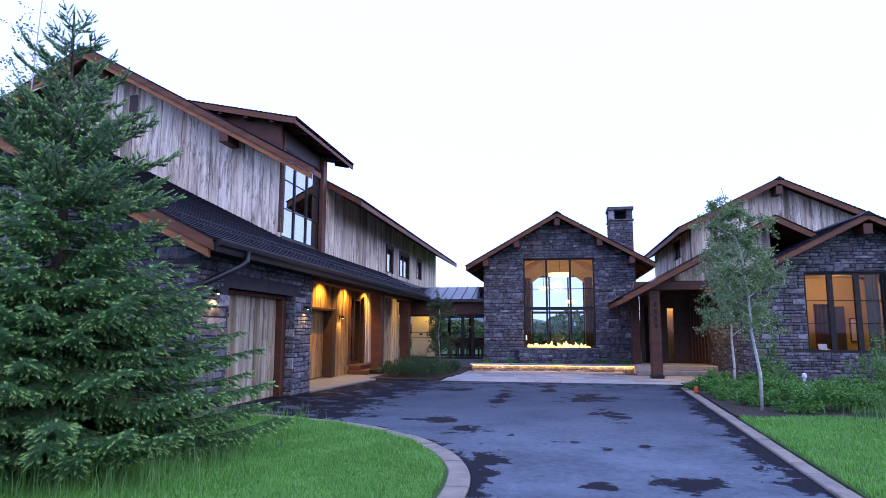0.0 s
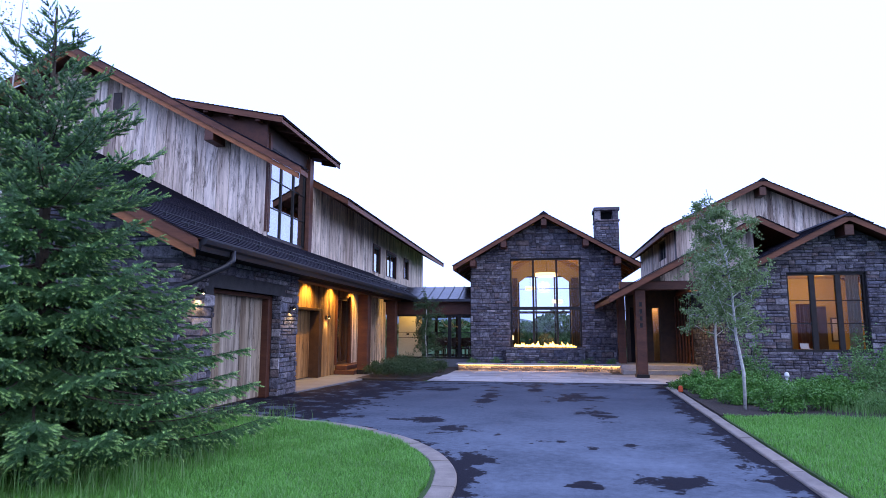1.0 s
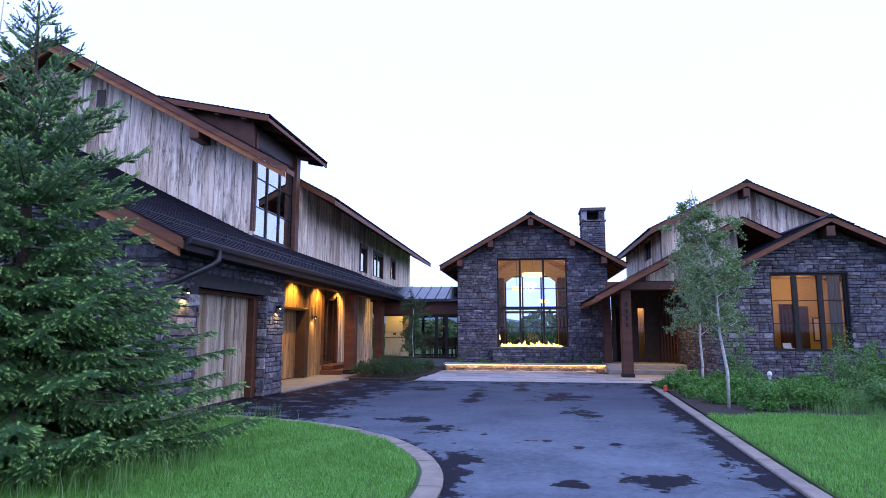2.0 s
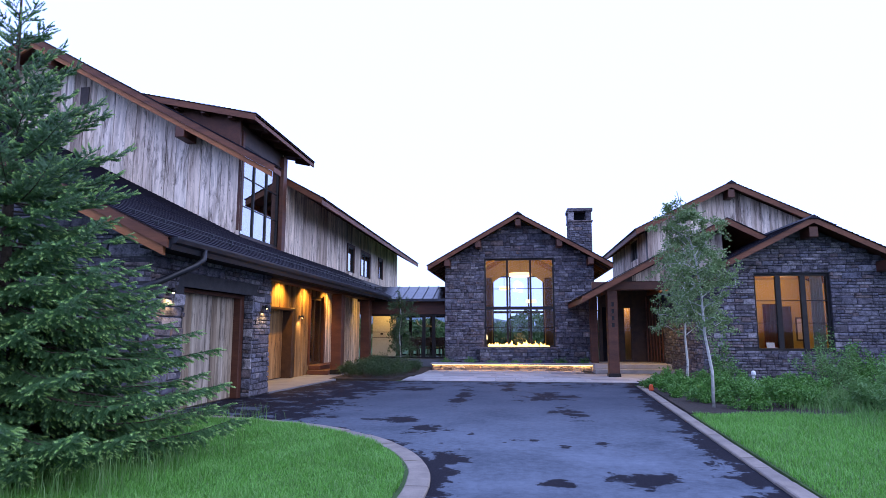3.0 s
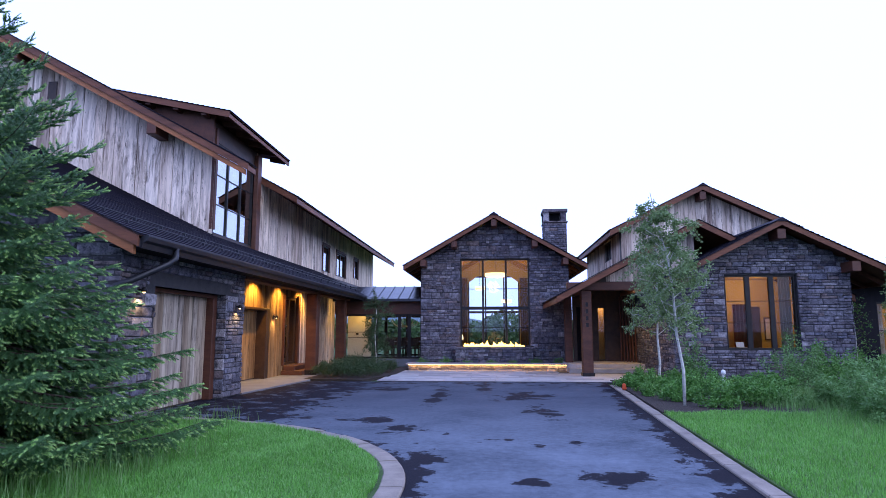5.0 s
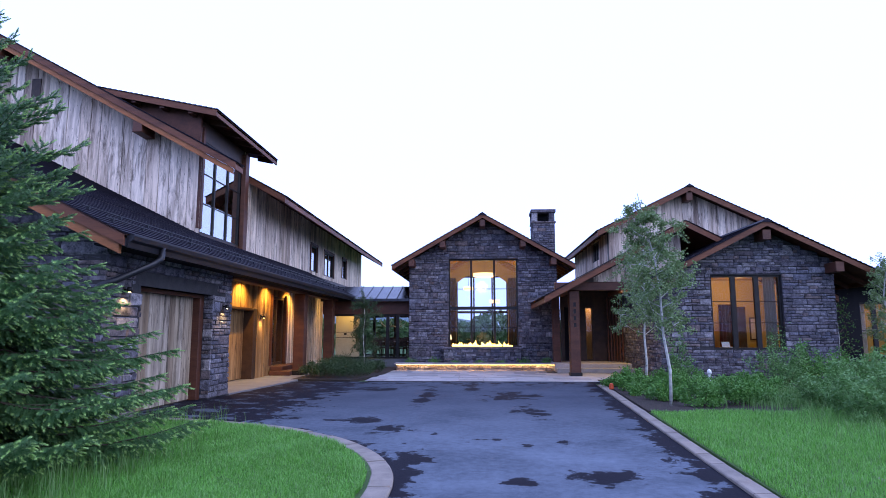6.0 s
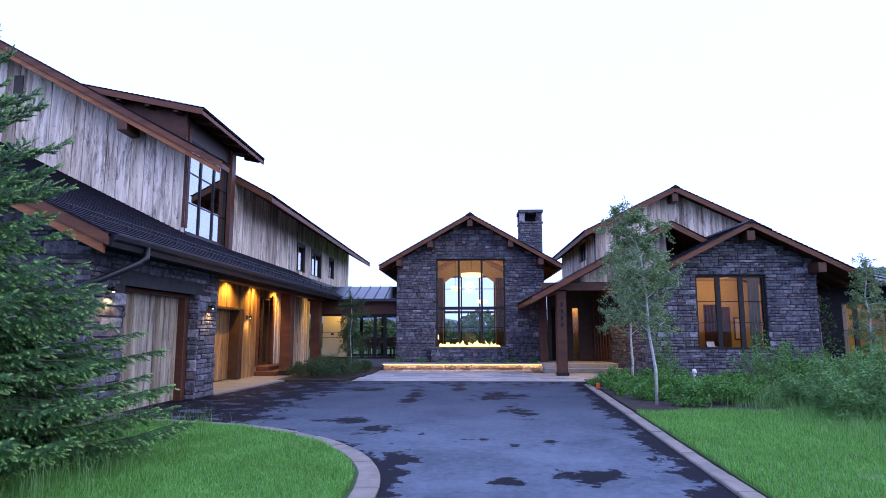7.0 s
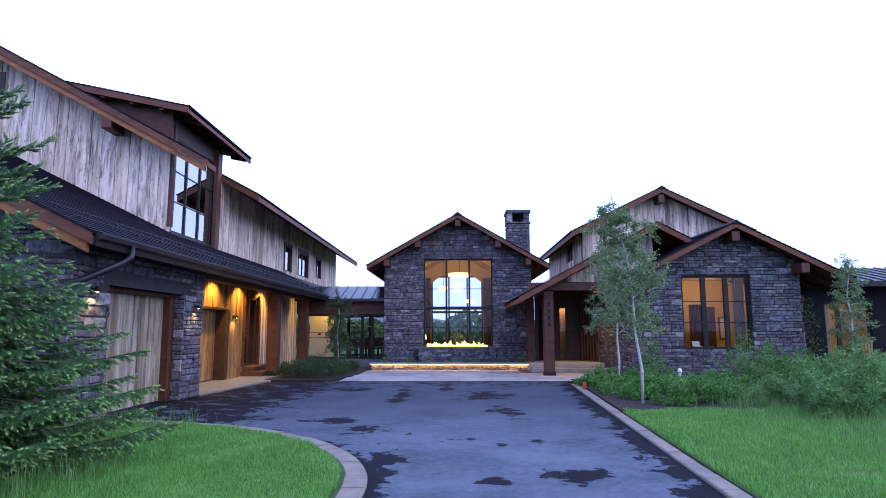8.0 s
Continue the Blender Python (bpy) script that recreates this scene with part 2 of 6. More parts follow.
def asphalt():
    """Dry blue-grey asphalt, mottled and darker with distance, with ragged damp stains and a damp margin along its
    edges and its far end.
    """
    m, nt, p = bare("damp_asphalt_drive")
    vec, _ = coords(nt)
    fine, mid, patchy = noise_tex(nt, vec, 70, 4, 0.75), noise_tex(nt, vec, 0.7, 6, 0.6), noise_tex(nt, vec, 9, 6, 0.75)
    tone = math_node(nt, "ADD", math_node(nt, "MULTIPLY", mid, 0.45), math_node(nt, "ADD", math_node(nt, "MULTIPLY", fine, 0.25), math_node(nt, "MULTIPLY", patchy, 0.3)))
    col = ramp(nt, tone, [(0.38, (0.05, 0.062, 0.082)), (0.62, (0.15, 0.176, 0.222))])
    sep = nt.nodes.new("ShaderNodeSeparateXYZ")
    nt.links.new(vec, sep.inputs[0])
    X, Y = sep.outputs[0], sep.outputs[1]

    def over(value, start, gain):
        return math_node(nt, "MULTIPLY", math_node(nt, "MAXIMUM", math_node(nt, "SUBTRACT", value, start), 0.0), gain)

    right = over(math_node(nt, "SUBTRACT", X, math_node(nt, "MULTIPLY", Y, 0.067)), 1.5, 1.15)
    ex, ey = math_node(nt, "DIVIDE", math_node(nt, "ADD", X, 6.5), 5.6), math_node(nt, "DIVIDE", math_node(nt, "SUBTRACT", Y, 6.2), 4.95)
    ring = math_node(nt, "SQRT", math_node(nt, "ADD", math_node(nt, "MULTIPLY", ex, ex), math_node(nt, "MULTIPLY", ey, ey)))
    kerbside = math_node(nt, "MAXIMUM", math_node(nt, "SUBTRACT", 0.7, math_node(nt, "MULTIPLY", math_node(nt, "ABSOLUTE", math_node(nt, "SUBTRACT", ring, 1.0)), 8.0)), 0.0)
    far = math_node(nt, "MINIMUM", over(Y, 16.6, 0.16), 0.42)
    west = math_node(nt, "MINIMUM", over(math_node(nt, "MULTIPLY", X, -1.0), 2.7, 0.4), 0.62)
    wetness = math_node(nt, "MAXIMUM", math_node(nt, "MAXIMUM", right, kerbside), math_node(nt, "MAXIMUM", far, west))
    for cx, cy, rx, ry in STAINS:
        dx, dy = math_node(nt, "DIVIDE", math_node(nt, "SUBTRACT", X, cx), rx), math_node(nt, "DIVIDE", math_node(nt, "SUBTRACT", Y, cy), ry)
        d = math_node(nt, "SQRT", math_node(nt, "ADD", math_node(nt, "MULTIPLY", dx, dx), math_node(nt, "MULTIPLY", dy, dy)))
        wetness = math_node(nt, "MAXIMUM", wetness, math_node(nt, "MULTIPLY", math_node(nt, "SUBTRACT", 1.5, d), 0.5))
    ragged = math_node(nt, "ADD", noise_tex(nt, vec, 1.7, 10, 0.7, 0.3), math_node(nt, "MULTIPLY", noise_tex(nt, vec, 8, 6, 0.7), 0.25))
    n = math_node(nt, "ADD", math_node(nt, "MULTIPLY", ragged, 2.5), wetness)
    wet = math_node(nt, "MULTIPLY", math_node(nt, "SUBTRACT", n, 2.0), 14.0)
    wet = math_node(nt, "MINIMUM", math_node(nt, "MAXIMUM", wet, 0.0), 1.0)
    # colour also darkens along y with distance, blotched by the mid noise
    far_tone = math_node(nt, "MINIMUM", math_node(nt, "MULTIPLY", over(math_node(nt, "ADD", Y, math_node(nt, "MULTIPLY", mid, 6.0)), 12.0, 0.11), 1.0), 0.6)
    col = mixed(nt, col, (0.03, 0.033, 0.048), far_tone)
    col = mixed(nt, col, (0.0065, 0.0055, 0.0105), math_node(nt, "MULTIPLY", wet, 0.96))
    nt.links.new(col, p.inputs["Base Color"])
    nt.links.new(math_node(nt, "SUBTRACT", 0.9, math_node(nt, "MULTIPLY", wet, 0.12)), p.inputs["Roughness"])
    p.inputs["Specular IOR Level"].default_value = 0.08
    bump(nt, p, fine, 0.5, 0.006)
    return m


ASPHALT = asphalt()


def leafy(name, stops, rough=0.5, passing=0.25):
    """Foliage: every leaf has its own tone; some light passes through."""
    m, nt, p = bare(name)
    g = nt.nodes.new("ShaderNodeNewGeometry")
    col = ramp(nt, g.outputs["Random Per Island"], [(i / (len(stops) - 1), c) for i, c in enumerate(stops)])
    vec, _ = coords(nt)
    col = mixed(nt, col, (0.5, 0.52, 0.3), math_node(nt, "MULTIPLY", ramp(nt, noise_tex(nt, vec, 1.6, 5, 0.65), [(0.35, (0, 0, 0)), (0.65, (1, 1, 1))]), 0.42), "MULTIPLY")
    nt.links.new(col, p.inputs["Base Color"])
    p.inputs["Roughness"].default_value = rough
    t = nt.nodes.new("ShaderNodeBsdfTranslucent")
    nt.links.new(col, t.inputs[0])
    mx = nt.nodes.new("ShaderNodeMixShader")
    mx.inputs[0].default_value = passing
    nt.links.new(p.outputs[0], mx.inputs[1])
    nt.links.new(t.outputs[0], mx.inputs[2])
    nt.links.new(mx.outputs[0], nt.nodes["Material Output"].inputs[0])
    return m


NEEDLES = leafy("blue_green_spruce_needles", [(0.061, 0.152, 0.058), (0.134, 0.275, 0.109), (0.089, 0.199, 0.074), (0.178, 0.340, 0.137)], 0.5, 0.2)
ASPENLEAF = leafy("grey_green_aspen_leaves", [(0.111, 0.187, 0.064), (0.220, 0.330, 0.126), (0.153, 0.242, 0.094), (0.286, 0.373, 0.168)], 0.45, 0.3)
SHRUBLEAF = leafy("dark_green_shrub_leaves", [(0.052, 0.160, 0.029), (0.117, 0.302, 0.050), (0.080, 0.218, 0.036), (0.162, 0.358, 0.071)], 0.5, 0.25)
HEDGELEAF = leafy("dark_hedge_leaves", [(0.02, 0.05, 0.013), (0.045, 0.09, 0.022), (0.03, 0.065, 0.016), (0.06, 0.11, 0.03)], 0.55, 0.2)
WILLOWLEAF = leafy("silvery_willow_leaves", [(0.087, 0.202, 0.053), (0.155, 0.316, 0.094), (0.117, 0.253, 0.063), (0.194, 0.366, 0.125)], 0.5, 0.3)
GRASS = leafy("lawn_grass_blades", [(0.077, 0.260, 0.028), (0.205, 0.519, 0.077), (0.119, 0.362, 0.038), (0.274, 0.565, 0.142), (0.095, 0.294, 0.032), (0.324, 0.530, 0.197)], 0.5, 0.4)
TALLGRASS = leafy("tall_meadow_grass", [(0.078, 0.212, 0.042), (0.144, 0.319, 0.067), (0.209, 0.336, 0.118), (0.105, 0.247, 0.050)], 0.6, 0.3)
WOODS = leafy("distant_wood_leaves", [(0.039, 0.085, 0.026), (0.091, 0.156, 0.046), (0.058, 0.117, 0.033), (0.117, 0.182, 0.065)], 0.6, 0.3)


def glass(name, gloss):
    """A clear pane that mirrors more the more steeply it is seen; gloss = its mirroring face on."""
    m, nt, p = bare(name)
    nt.nodes.remove(p)
    lw, tr, gl, mx = (nt.nodes.new(k) for k in ("ShaderNodeLayerWeight", "ShaderNodeBsdfTransparent", "ShaderNodeBsdfGlossy", "ShaderNodeMixShader"))
    fac = math_node(nt, "ADD", gloss, math_node(nt, "MULTIPLY", 1 - gloss, math_node(nt, "POWER", lw.outputs["Facing"], 4.0)))
    lw.inputs[0].default_value = 0.5
    tr.inputs[0].default_value = (0.93, 0.95, 0.95, 1)
    gl.inputs["Roughness"].default_value = 0.01
    for a, b in ((fac, mx.inputs[0]), (tr.outputs[0], mx.inputs[1]), (gl.outputs[0], mx.inputs[2]), (mx.outputs[0], nt.nodes["Material Output"].inputs[0])):
        nt.links.new(a, b)
    return m


GLASS, COATED = glass("clear_glass", 0.015), glass("coated_glass", 0.55)


def glow(name, colour, strength):
    m, nt, p = bare(name)
    p.inputs["Base Color"].default_value = (*colour, 1)
    p.inputs["Emission Color"].default_value = (*colour, 1)
    p.inputs["Emission Strength"].default_value = strength
    return m


FLAME = glow("gas_flame", (1.0, 0.55, 0.12), 6.0)
BULB = glow("warm_lamp_glass", (1.0, 0.68, 0.32), 9.0)
SHADE = glow("lit_lamp_shade", (1.0, 0.72, 0.38), 2.2)
LED = glow("warm_led_strip", (1.0, 0.52, 0.14), 14.0)


# ---------------- building helpers ----------------
def thing(name, label, category, at=(0, 0, 0), group="", kind=""):
    ob = new(name)
    ob.empty_display_size = 0.2
    ob.matrix_world = pose(*at)
    return tagged(ob, label, category, group, kind)


def mesh_of(name, bm, material):
    bmesh.ops.recalc_face_normals(bm, faces=bm.faces)
    me = bpy.data.meshes.new(name)
    bm.to_mesh(me)
    bm.free()
    me.materials.append(material)
    return me


def part(name, bm, material, parent=None, label="", smooth=False):
    """Links a bmesh (world coordinates) as one mesh object under a thing or a part."""
    me = mesh_of(name, bm, material)
    if smooth:
        me.polygons.foreach_set("use_smooth", [True] * len(me.polygons))
    ob = new(name, me)
    if parent is not None:
        ob.parent = parent
        at = Vector()
        up = parent
        while up is not None:
            at += up.location
            up = up.parent
        me.transform(Matrix.Translation(-at))
    if label:
        ob["label"] = label
    return ob


def raw(name, verts, faces, material, parent=None, label="", smooth=False):
    me = bpy.data.meshes.new(name)
    verts = np.asarray(verts, dtype=np.float64)
    if parent is not None:
        verts = verts - np.array(parent.location)
    me.from_pydata(verts.tolist(), [], faces.tolist() if isinstance(faces, np.ndarray) else faces)
    me.materials.append(material)
    if smooth:
        me.polygons.foreach_set("use_smooth", [True] * len(me.polygons))
    ob = new(name, me)
    ob.parent = parent
    if label:
        ob["label"] = label
    return ob


def box(x0, x1, y0, y1, z0, z1, soft=0.0, bm=None):
    own = bm is None
    bm = bmesh.new() if own else bm
    v = [bm.verts.new(p) for p in ((x0, y0, z0), (x1, y0, z0), (x1, y1, z0), (x0, y1, z0), (x0, y0, z1), (x1, y0, z1), (x1, y1, z1), (x0, y1, z1))]
    for f in ((3, 2, 1, 0), (4, 5, 6, 7), (0, 1, 5, 4), (1, 2, 6, 5), (2, 3, 7, 6), (3, 0, 4, 7)):
        bm.faces.new([v[i] for i in f])
    if soft and own:
        bmesh.ops.bevel(bm, geom=bm.edges[:], offset=soft, segments=1, affect="EDGES")
    return bm


def slab(profile, axis, a, b, bm=None):
    """A flat polygon drawn across one axis and drawn out along it from a to b. profile: (x, z) for axis y, (y, z) for x, (x, y) for z."""
    bm = bmesh.new() if bm is None else bm
    place = {"y": lambda p, q, s: (p, s, q), "x": lambda p, q, s: (s, p, q), "z": lambda p, q, s: (p, q, s)}[axis]
    r0 = [bm.verts.new(place(p, q, a)) for p, q in profile]
    r1 = [bm.verts.new(place(p, q, b)) for p, q in profile]
    n = len(profile)
    bm.faces.new(r0)
    bm.faces.new(r1[::-1])
    for i in range(n):
        bm.faces.new((r0[i], r0[(i + 1) % n], r1[(i + 1) % n], r1[i]))
    return bm


def tube(points, radius, sides=8, bm=None, taper=None):
    bm = bmesh.new() if bm is None else bm
    pts = [Vector(p) for p in points]
    rings = []
    for i, p in enumerate(pts):
        d = (pts[min(i + 1, len(pts) - 1)] - pts[max(i - 1, 0)]).normalized()
        u = d.cross(Vector((0.31, 0.2, 0.93)) if abs(d.z) < 0.95 else Vector((1, 0, 0))).normalized()
        w = d.cross(u)
        r = radius if taper is None else radius + (taper - radius) * i / (len(pts) - 1)
        rings.append([bm.verts.new(p + r * (math.cos(k * math.tau / sides) * u + math.sin(k * math.tau / sides) * w)) for k in range(sides)])
    for a, b in zip(rings, rings[1:]):
        for k in range(sides):
            bm.faces.new((a[k], a[(k + 1) % sides], b[(k + 1) % sides], b[k]))
    bm.faces.new(rings[0][::-1])
    bm.faces.new(rings[-1])
    return bm


def lathe(profile, at, sides=16):
    bm = bmesh.new()
    rings = [[bm.verts.new((at[0] + r * math.cos(k * math.tau / sides), at[1] + r * math.sin(k * math.tau / sides), at[2] + z)) for k in range(sides)] for r, z in profile]
    for a, b in zip(rings, rings[1:]):
        for k in range(sides):
            bm.faces.new((a[k], a[(k + 1) % sides], b[(k + 1) % sides], b[k]))
    bm.faces.new(rings[0][::-1])
    bm.faces.new(rings[-1])
    return bm


def wall_with_holes(axis, at, thick, a0, a1, z0, top, holes):
    """A wall across axis (its face at `at`, its body behind by thick), from a0 to a1; top(a) = height there; holes = (h0, h1, zlow, zhigh)."""
    bm = bmesh.new()
    cuts = sorted({a0, a1, *[c for h in holes for c in h[:2]], *[c for c in top.breaks if a0 < c < a1]})
    for p, q in zip(cuts, cuts[1:]):
        mid = (p + q) / 2
        spans, low = [], z0
        for h in sorted((h for h in holes if h[0] < mid < h[1]), key=lambda h: h[2]):
            if h[2] > low:
                spans.append((low, h[2]))
            low = h[3]
        for s0, s1 in spans:
            slab([(p, s0), (q, s0), (q, s1), (p, s1)], axis, at, at + thick, bm)
        if min(top(p), top(q)) > low - 0.5:
            slab([(p, low), (q, low), (q, max(low + 0.01, top(q))), (p, max(low + 0.01, top(p)))], axis, at, at + thick, bm)
    bmesh.ops.remove_doubles(bm, verts=bm.verts[:], dist=0.0005)
    return bm


class Line:
    """The height of a wall's head: straight between the given (place, height) points."""

    def __init__(self, *pts):
        self.pts, self.breaks = pts, [p for p, _ in pts]

    def __call__(self, a):
        return float(np.interp(a, [p for p, _ in self.pts], [z for _, z in self.pts]))


# ---------------- ground ----------------
def sheet(name, outline, z, material, label="", category="", thick=0.0):
    bm = bmesh.new()
    if thick:
        slab(outline, "z", z - thick, z, bm)
    else:
        bm.faces.new([bm.verts.new((x, y, z)) for x, y in outline])
    return tagged(part(name, bm, material), label, category, kind="structure")


def drive_edge(inset=0.0, steps=26):
    """The rounded left edge of the drive, from near the eye to the garage."""
    a, b = 5.6 - inset, 4.95 - inset
    pts = [(-0.9 - inset, -6.0), (-0.9 - inset, 2.0), (-0.9 - inset, 6.0)]
    for i in range(1, steps + 1):
        t = i / steps * math.pi / 2
        pts.append((-6.5 + a * math.cos(t), 6.2 + b * math.sin(t)))
    return pts


def kerb_x(y):
    """The drive's right edge, which drifts outward a little."""
    return 2.64 + (y - 6.5) * 0.067


GROUND_FAR = 900
sheet("ground", [(-GROUND_FAR, -GROUND_FAR), (GROUND_FAR, -GROUND_FAR), (GROUND_FAR, GROUND_FAR), (-GROUND_FAR, GROUND_FAR)], -0.06, TURF, "green meadow ground reaching the horizon", "ground")
EDGE = drive_edge()
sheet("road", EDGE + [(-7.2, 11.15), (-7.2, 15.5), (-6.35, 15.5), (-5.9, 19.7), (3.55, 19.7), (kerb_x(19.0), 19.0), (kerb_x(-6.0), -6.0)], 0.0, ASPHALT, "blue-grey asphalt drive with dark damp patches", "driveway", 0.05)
sheet("lawn_bed", drive_edge(0.24) + [(-14, 10.9), (-14, -6.0)], 0.03, TURF, "mown lawn earth inside the curved kerb", "lawn", 0.08)
sheet("verge", [(kerb_x(-6) + 0.24, -6.0), (kerb_x(12.4) + 0.24, 12.4), (14, 12.4), (30, 14), (30, -6.0)], 0.03, TURF, "grass verge earth beside the drive", "lawn", 0.08)
sheet("planting_bed", [(kerb_x(12.4) + 0.24, 12.4), (kerb_x(18.6) + 0.24, 18.6), (3.75, 20.2), (11.4, 20.2), (22, 21.5), (30, 14), (14, 12.4)], 0.05, SOIL, "dark mulch planting bed by the stone wing", "flower bed", 0.1)
sheet("hedge_bed", [(-6.2, 20.1), (-4.2, 19.9), (-3.5, 22.5), (-3.5, 26.9), (-6.2, 26.9)], 0.04, SOIL, "mulch bed under the clipped hedge", "flower bed", 0.1)
sheet("terrace", [(-3.45, 25.3), (3.1, 25.3), (3.1, 26.9), (-3.45, 26.9)], 0.2, SOIL, "raised gravel bed before the gable", "flower bed", 0.2)
sheet("apron", [(-8.1, 15.5), (-6.38, 15.5), (-5.95, 19.72), (-6.25, 27.5), (-8.1, 27.5)], 0.03, CONCRETE, "pale concrete porch apron", "pavement", 0.1)


# ---------------- roofs ----------------
def shingle_courses(parent, x0, z0, x1, z1, ya, yb, step=0.17, thick=0.013):
    """Overlapping courses from the eave (x0, z0) to the head (x1, z1), each a part of its own."""
    run = math.hypot(x1 - x0, z1 - z0)
    n = max(1, int(run / step))
    ux, uz = (x1 - x0) / run, (z1 - z0) / run
    nx, nz = (-uz, ux) if ux > 0 else (uz, -ux)
    for i in range(n):
        s0, s1 = i * run / n, (i + 1) * run / n + 0.02
        k = thick * 1.9
        p = [(x0 + ux * s0, z0 + uz * s0), (x0 + ux * s1, z0 + uz * s1), (x0 + ux * s1 + nx * thick * 0.4, z0 + uz * s1 + nz * thick * 0.4), (x0 + ux * s0 + nx * k, z0 + uz * s0 + nz * k)]
        part("shingle_course", slab(p, "y", ya, yb), SHINGLE, parent)


def roof_side(house, x0, z0, x1, z1, ya, yb, thick=0.22, rafters=0.0, fascia=True, wide=False, eave=None):
    """One slope: deck with soffit, courses, fascias at the eave and on the front rake; x0, z0 = eave, x1, z1 = ridge."""
    drop = 0.06
    roof = part("roof", slab([(x0, z0), (x1, z1), (x1, z1 - drop), (x0, z0 - drop)], "y", ya + 0.02, yb - 0.02), SOFFIT, house, "brown timber roof deck with soffit boards")
    shingle_courses(roof, x0 - (0.03 if x1 > x0 else -0.03), z0, x1, z1, ya - 0.03, yb)
    if fascia:
        s = 1 if x1 > x0 else -1
        part("fascia", slab([(x0, z0 - 0.02), (x1, z1 - 0.02), (x1, z1 - thick), (x0, z0 - thick)], "y", ya, ya + 0.05), TIMBER_Y, roof, "red-brown rake board")
        if wide:
            part("fascia", slab([(x0 + s * 0.1, z0 - thick + 0.05), (x1, z1 - thick), (x1, z1 - thick - 0.17), (x0 + s * 0.1, z0 - thick - 0.12)], "y", ya + 0.05, ya + 0.13), RAKE, roof, "second orange-brown rake board")
        part("fascia", box(min(x0, x0 + s * 0.05), max(x0, x0 + s * 0.05), ya + 0.05, yb - 0.02, z0 - thick, z0 - 0.02), eave or TIMBER_Y, roof, "eave board")
    if rafters:
        y = ya + rafters
        inner = x0 + (1 if x1 > x0 else -1) * 1.6
        zi = z0 + (z1 - z0) * abs(inner - x0) / abs(x1 - x0)
        while y < yb - 0.1:
            part("rafter_tail", slab([(x0 + (inner - x0) * 0.05, z0 - drop - 0.02), (inner, zi - drop), (inner, zi - drop - 0.16), (x0 + (inner - x0) * 0.05, z0 - drop - 0.16)], "y", y, y + 0.1), TIMBER, roof)
            y += rafters
    return roof


def bracket(house, x, y0, y1, z, size=0.2, drop=0.3):
    part("purlin_end", box(x - size / 2, x + size / 2, y0, y1, z - drop, z, 0.012), TIMBER, house, "projecting timber purlin end")


def board_wall(wall, axis, at, a0, a1, low, top, holes=(), proud=0.02, name="board", widths=(0.14, 0.3), seed=3, out=-1, material=None):
    """Upright boards of uneven width on a wall's face; out = side of the axis the face looks to."""
    rng = random.Random(seed)
    a = a0
    while a < a1 - 0.01:
        b = min(a1, a + rng.uniform(*widths))
        t = proud + rng.uniform(-0.006, 0.012)
        mid = (a + b) / 2
        spans, z = [], None
        hs = sorted((h for h in holes if h[0] < b - 0.02 and h[1] > a + 0.02), key=lambda h: h[2])
        if not hs:
            spans = [((low(a), low(b)), (top(a), top(b)))]
        else:
            lo = (low(a), low(b))
            for h in hs:
                spans.append((lo, (h[2], h[2])))
                lo = (h[3], h[3])
            spans.append((lo, (top(a), top(b))))
        for (l0, l1), (t0, t1) in spans:
            if min(t0 - l0, t1 - l1) < 0.04:
                continue
            bm = slab([(a + 0.007, l0), (b - 0.007, l1), (b - 0.007, t1), (a + 0.007, t0)], axis, at, at + out * t)
            part(name, bm, material or BOARD, wall)
        a = b


def window(house, axis, at, a0, a1, z0, z1, uprights=(), rails=(), frame_w=0.07, depth=0.1, out=-1, material=None, pane=None, heavy=(), sill=True, label="dark bronze framed window"):
    """A framed window across an axis; uprights and rails are places of bars; each light is a pane of its own."""
    material, pane = material or IRON, pane or GLASS
    bm = slab([(a0, z0), (a1, z0), (a1, z0 + frame_w), (a0, z0 + frame_w)], axis, at, at + depth)
    slab([(a0, z1 - frame_w), (a1, z1 - frame_w), (a1, z1), (a0, z1)], axis, at, at + depth, bm)
    slab([(a0, z0 + frame_w), (a0 + frame_w, z0 + frame_w), (a0 + frame_w, z1 - frame_w), (a0, z1 - frame_w)], axis, at, at + depth, bm)
    slab([(a1 - frame_w, z0 + frame_w), (a1, z0 + frame_w), (a1, z1 - frame_w), (a1 - frame_w, z1 - frame_w)], axis, at, at + depth, bm)
    win = part("window", bm, material, house, label)
    for u in uprights:
        w = 0.045 if u not in heavy else 0.075
        part("mullion", slab([(u - w, z0 + frame_w), (u + w, z0 + frame_w), (u + w, z1 - frame_w), (u - w, z1 - frame_w)], axis, at + 0.01, at + depth - 0.01), material, win)
    for r in rails:
        w = 0.012 if r not in heavy else 0.07
        part("glazing_bar", slab([(a0 + frame_w, r - w), (a1 - frame_w, r - w), (a1 - frame_w, r + w), (a0 + frame_w, r + w)], axis, at + 0.02, at + depth - 0.02), material, win)
    edges = [a0 + frame_w, *uprights, a1 - frame_w]
    for p, q in zip(edges, edges[1:]):
        g = part("pane", slab([(p, z0 + frame_w), (q, z0 + frame_w), (q, z1 - frame_w), (p, z1 - frame_w)], axis, at + depth * 0.45, at + depth * 0.45 + 0.008), pane, win)
        g.visible_shadow = False
    if sill:
        part("window_sill", slab([(a0 - 0.06, z0 - 0.07), (a1 + 0.06, z0 - 0.07), (a1 + 0.06, z0), (a0 - 0.06, z0)], axis, at + out * 0.1, at + depth), material, win)
    return win


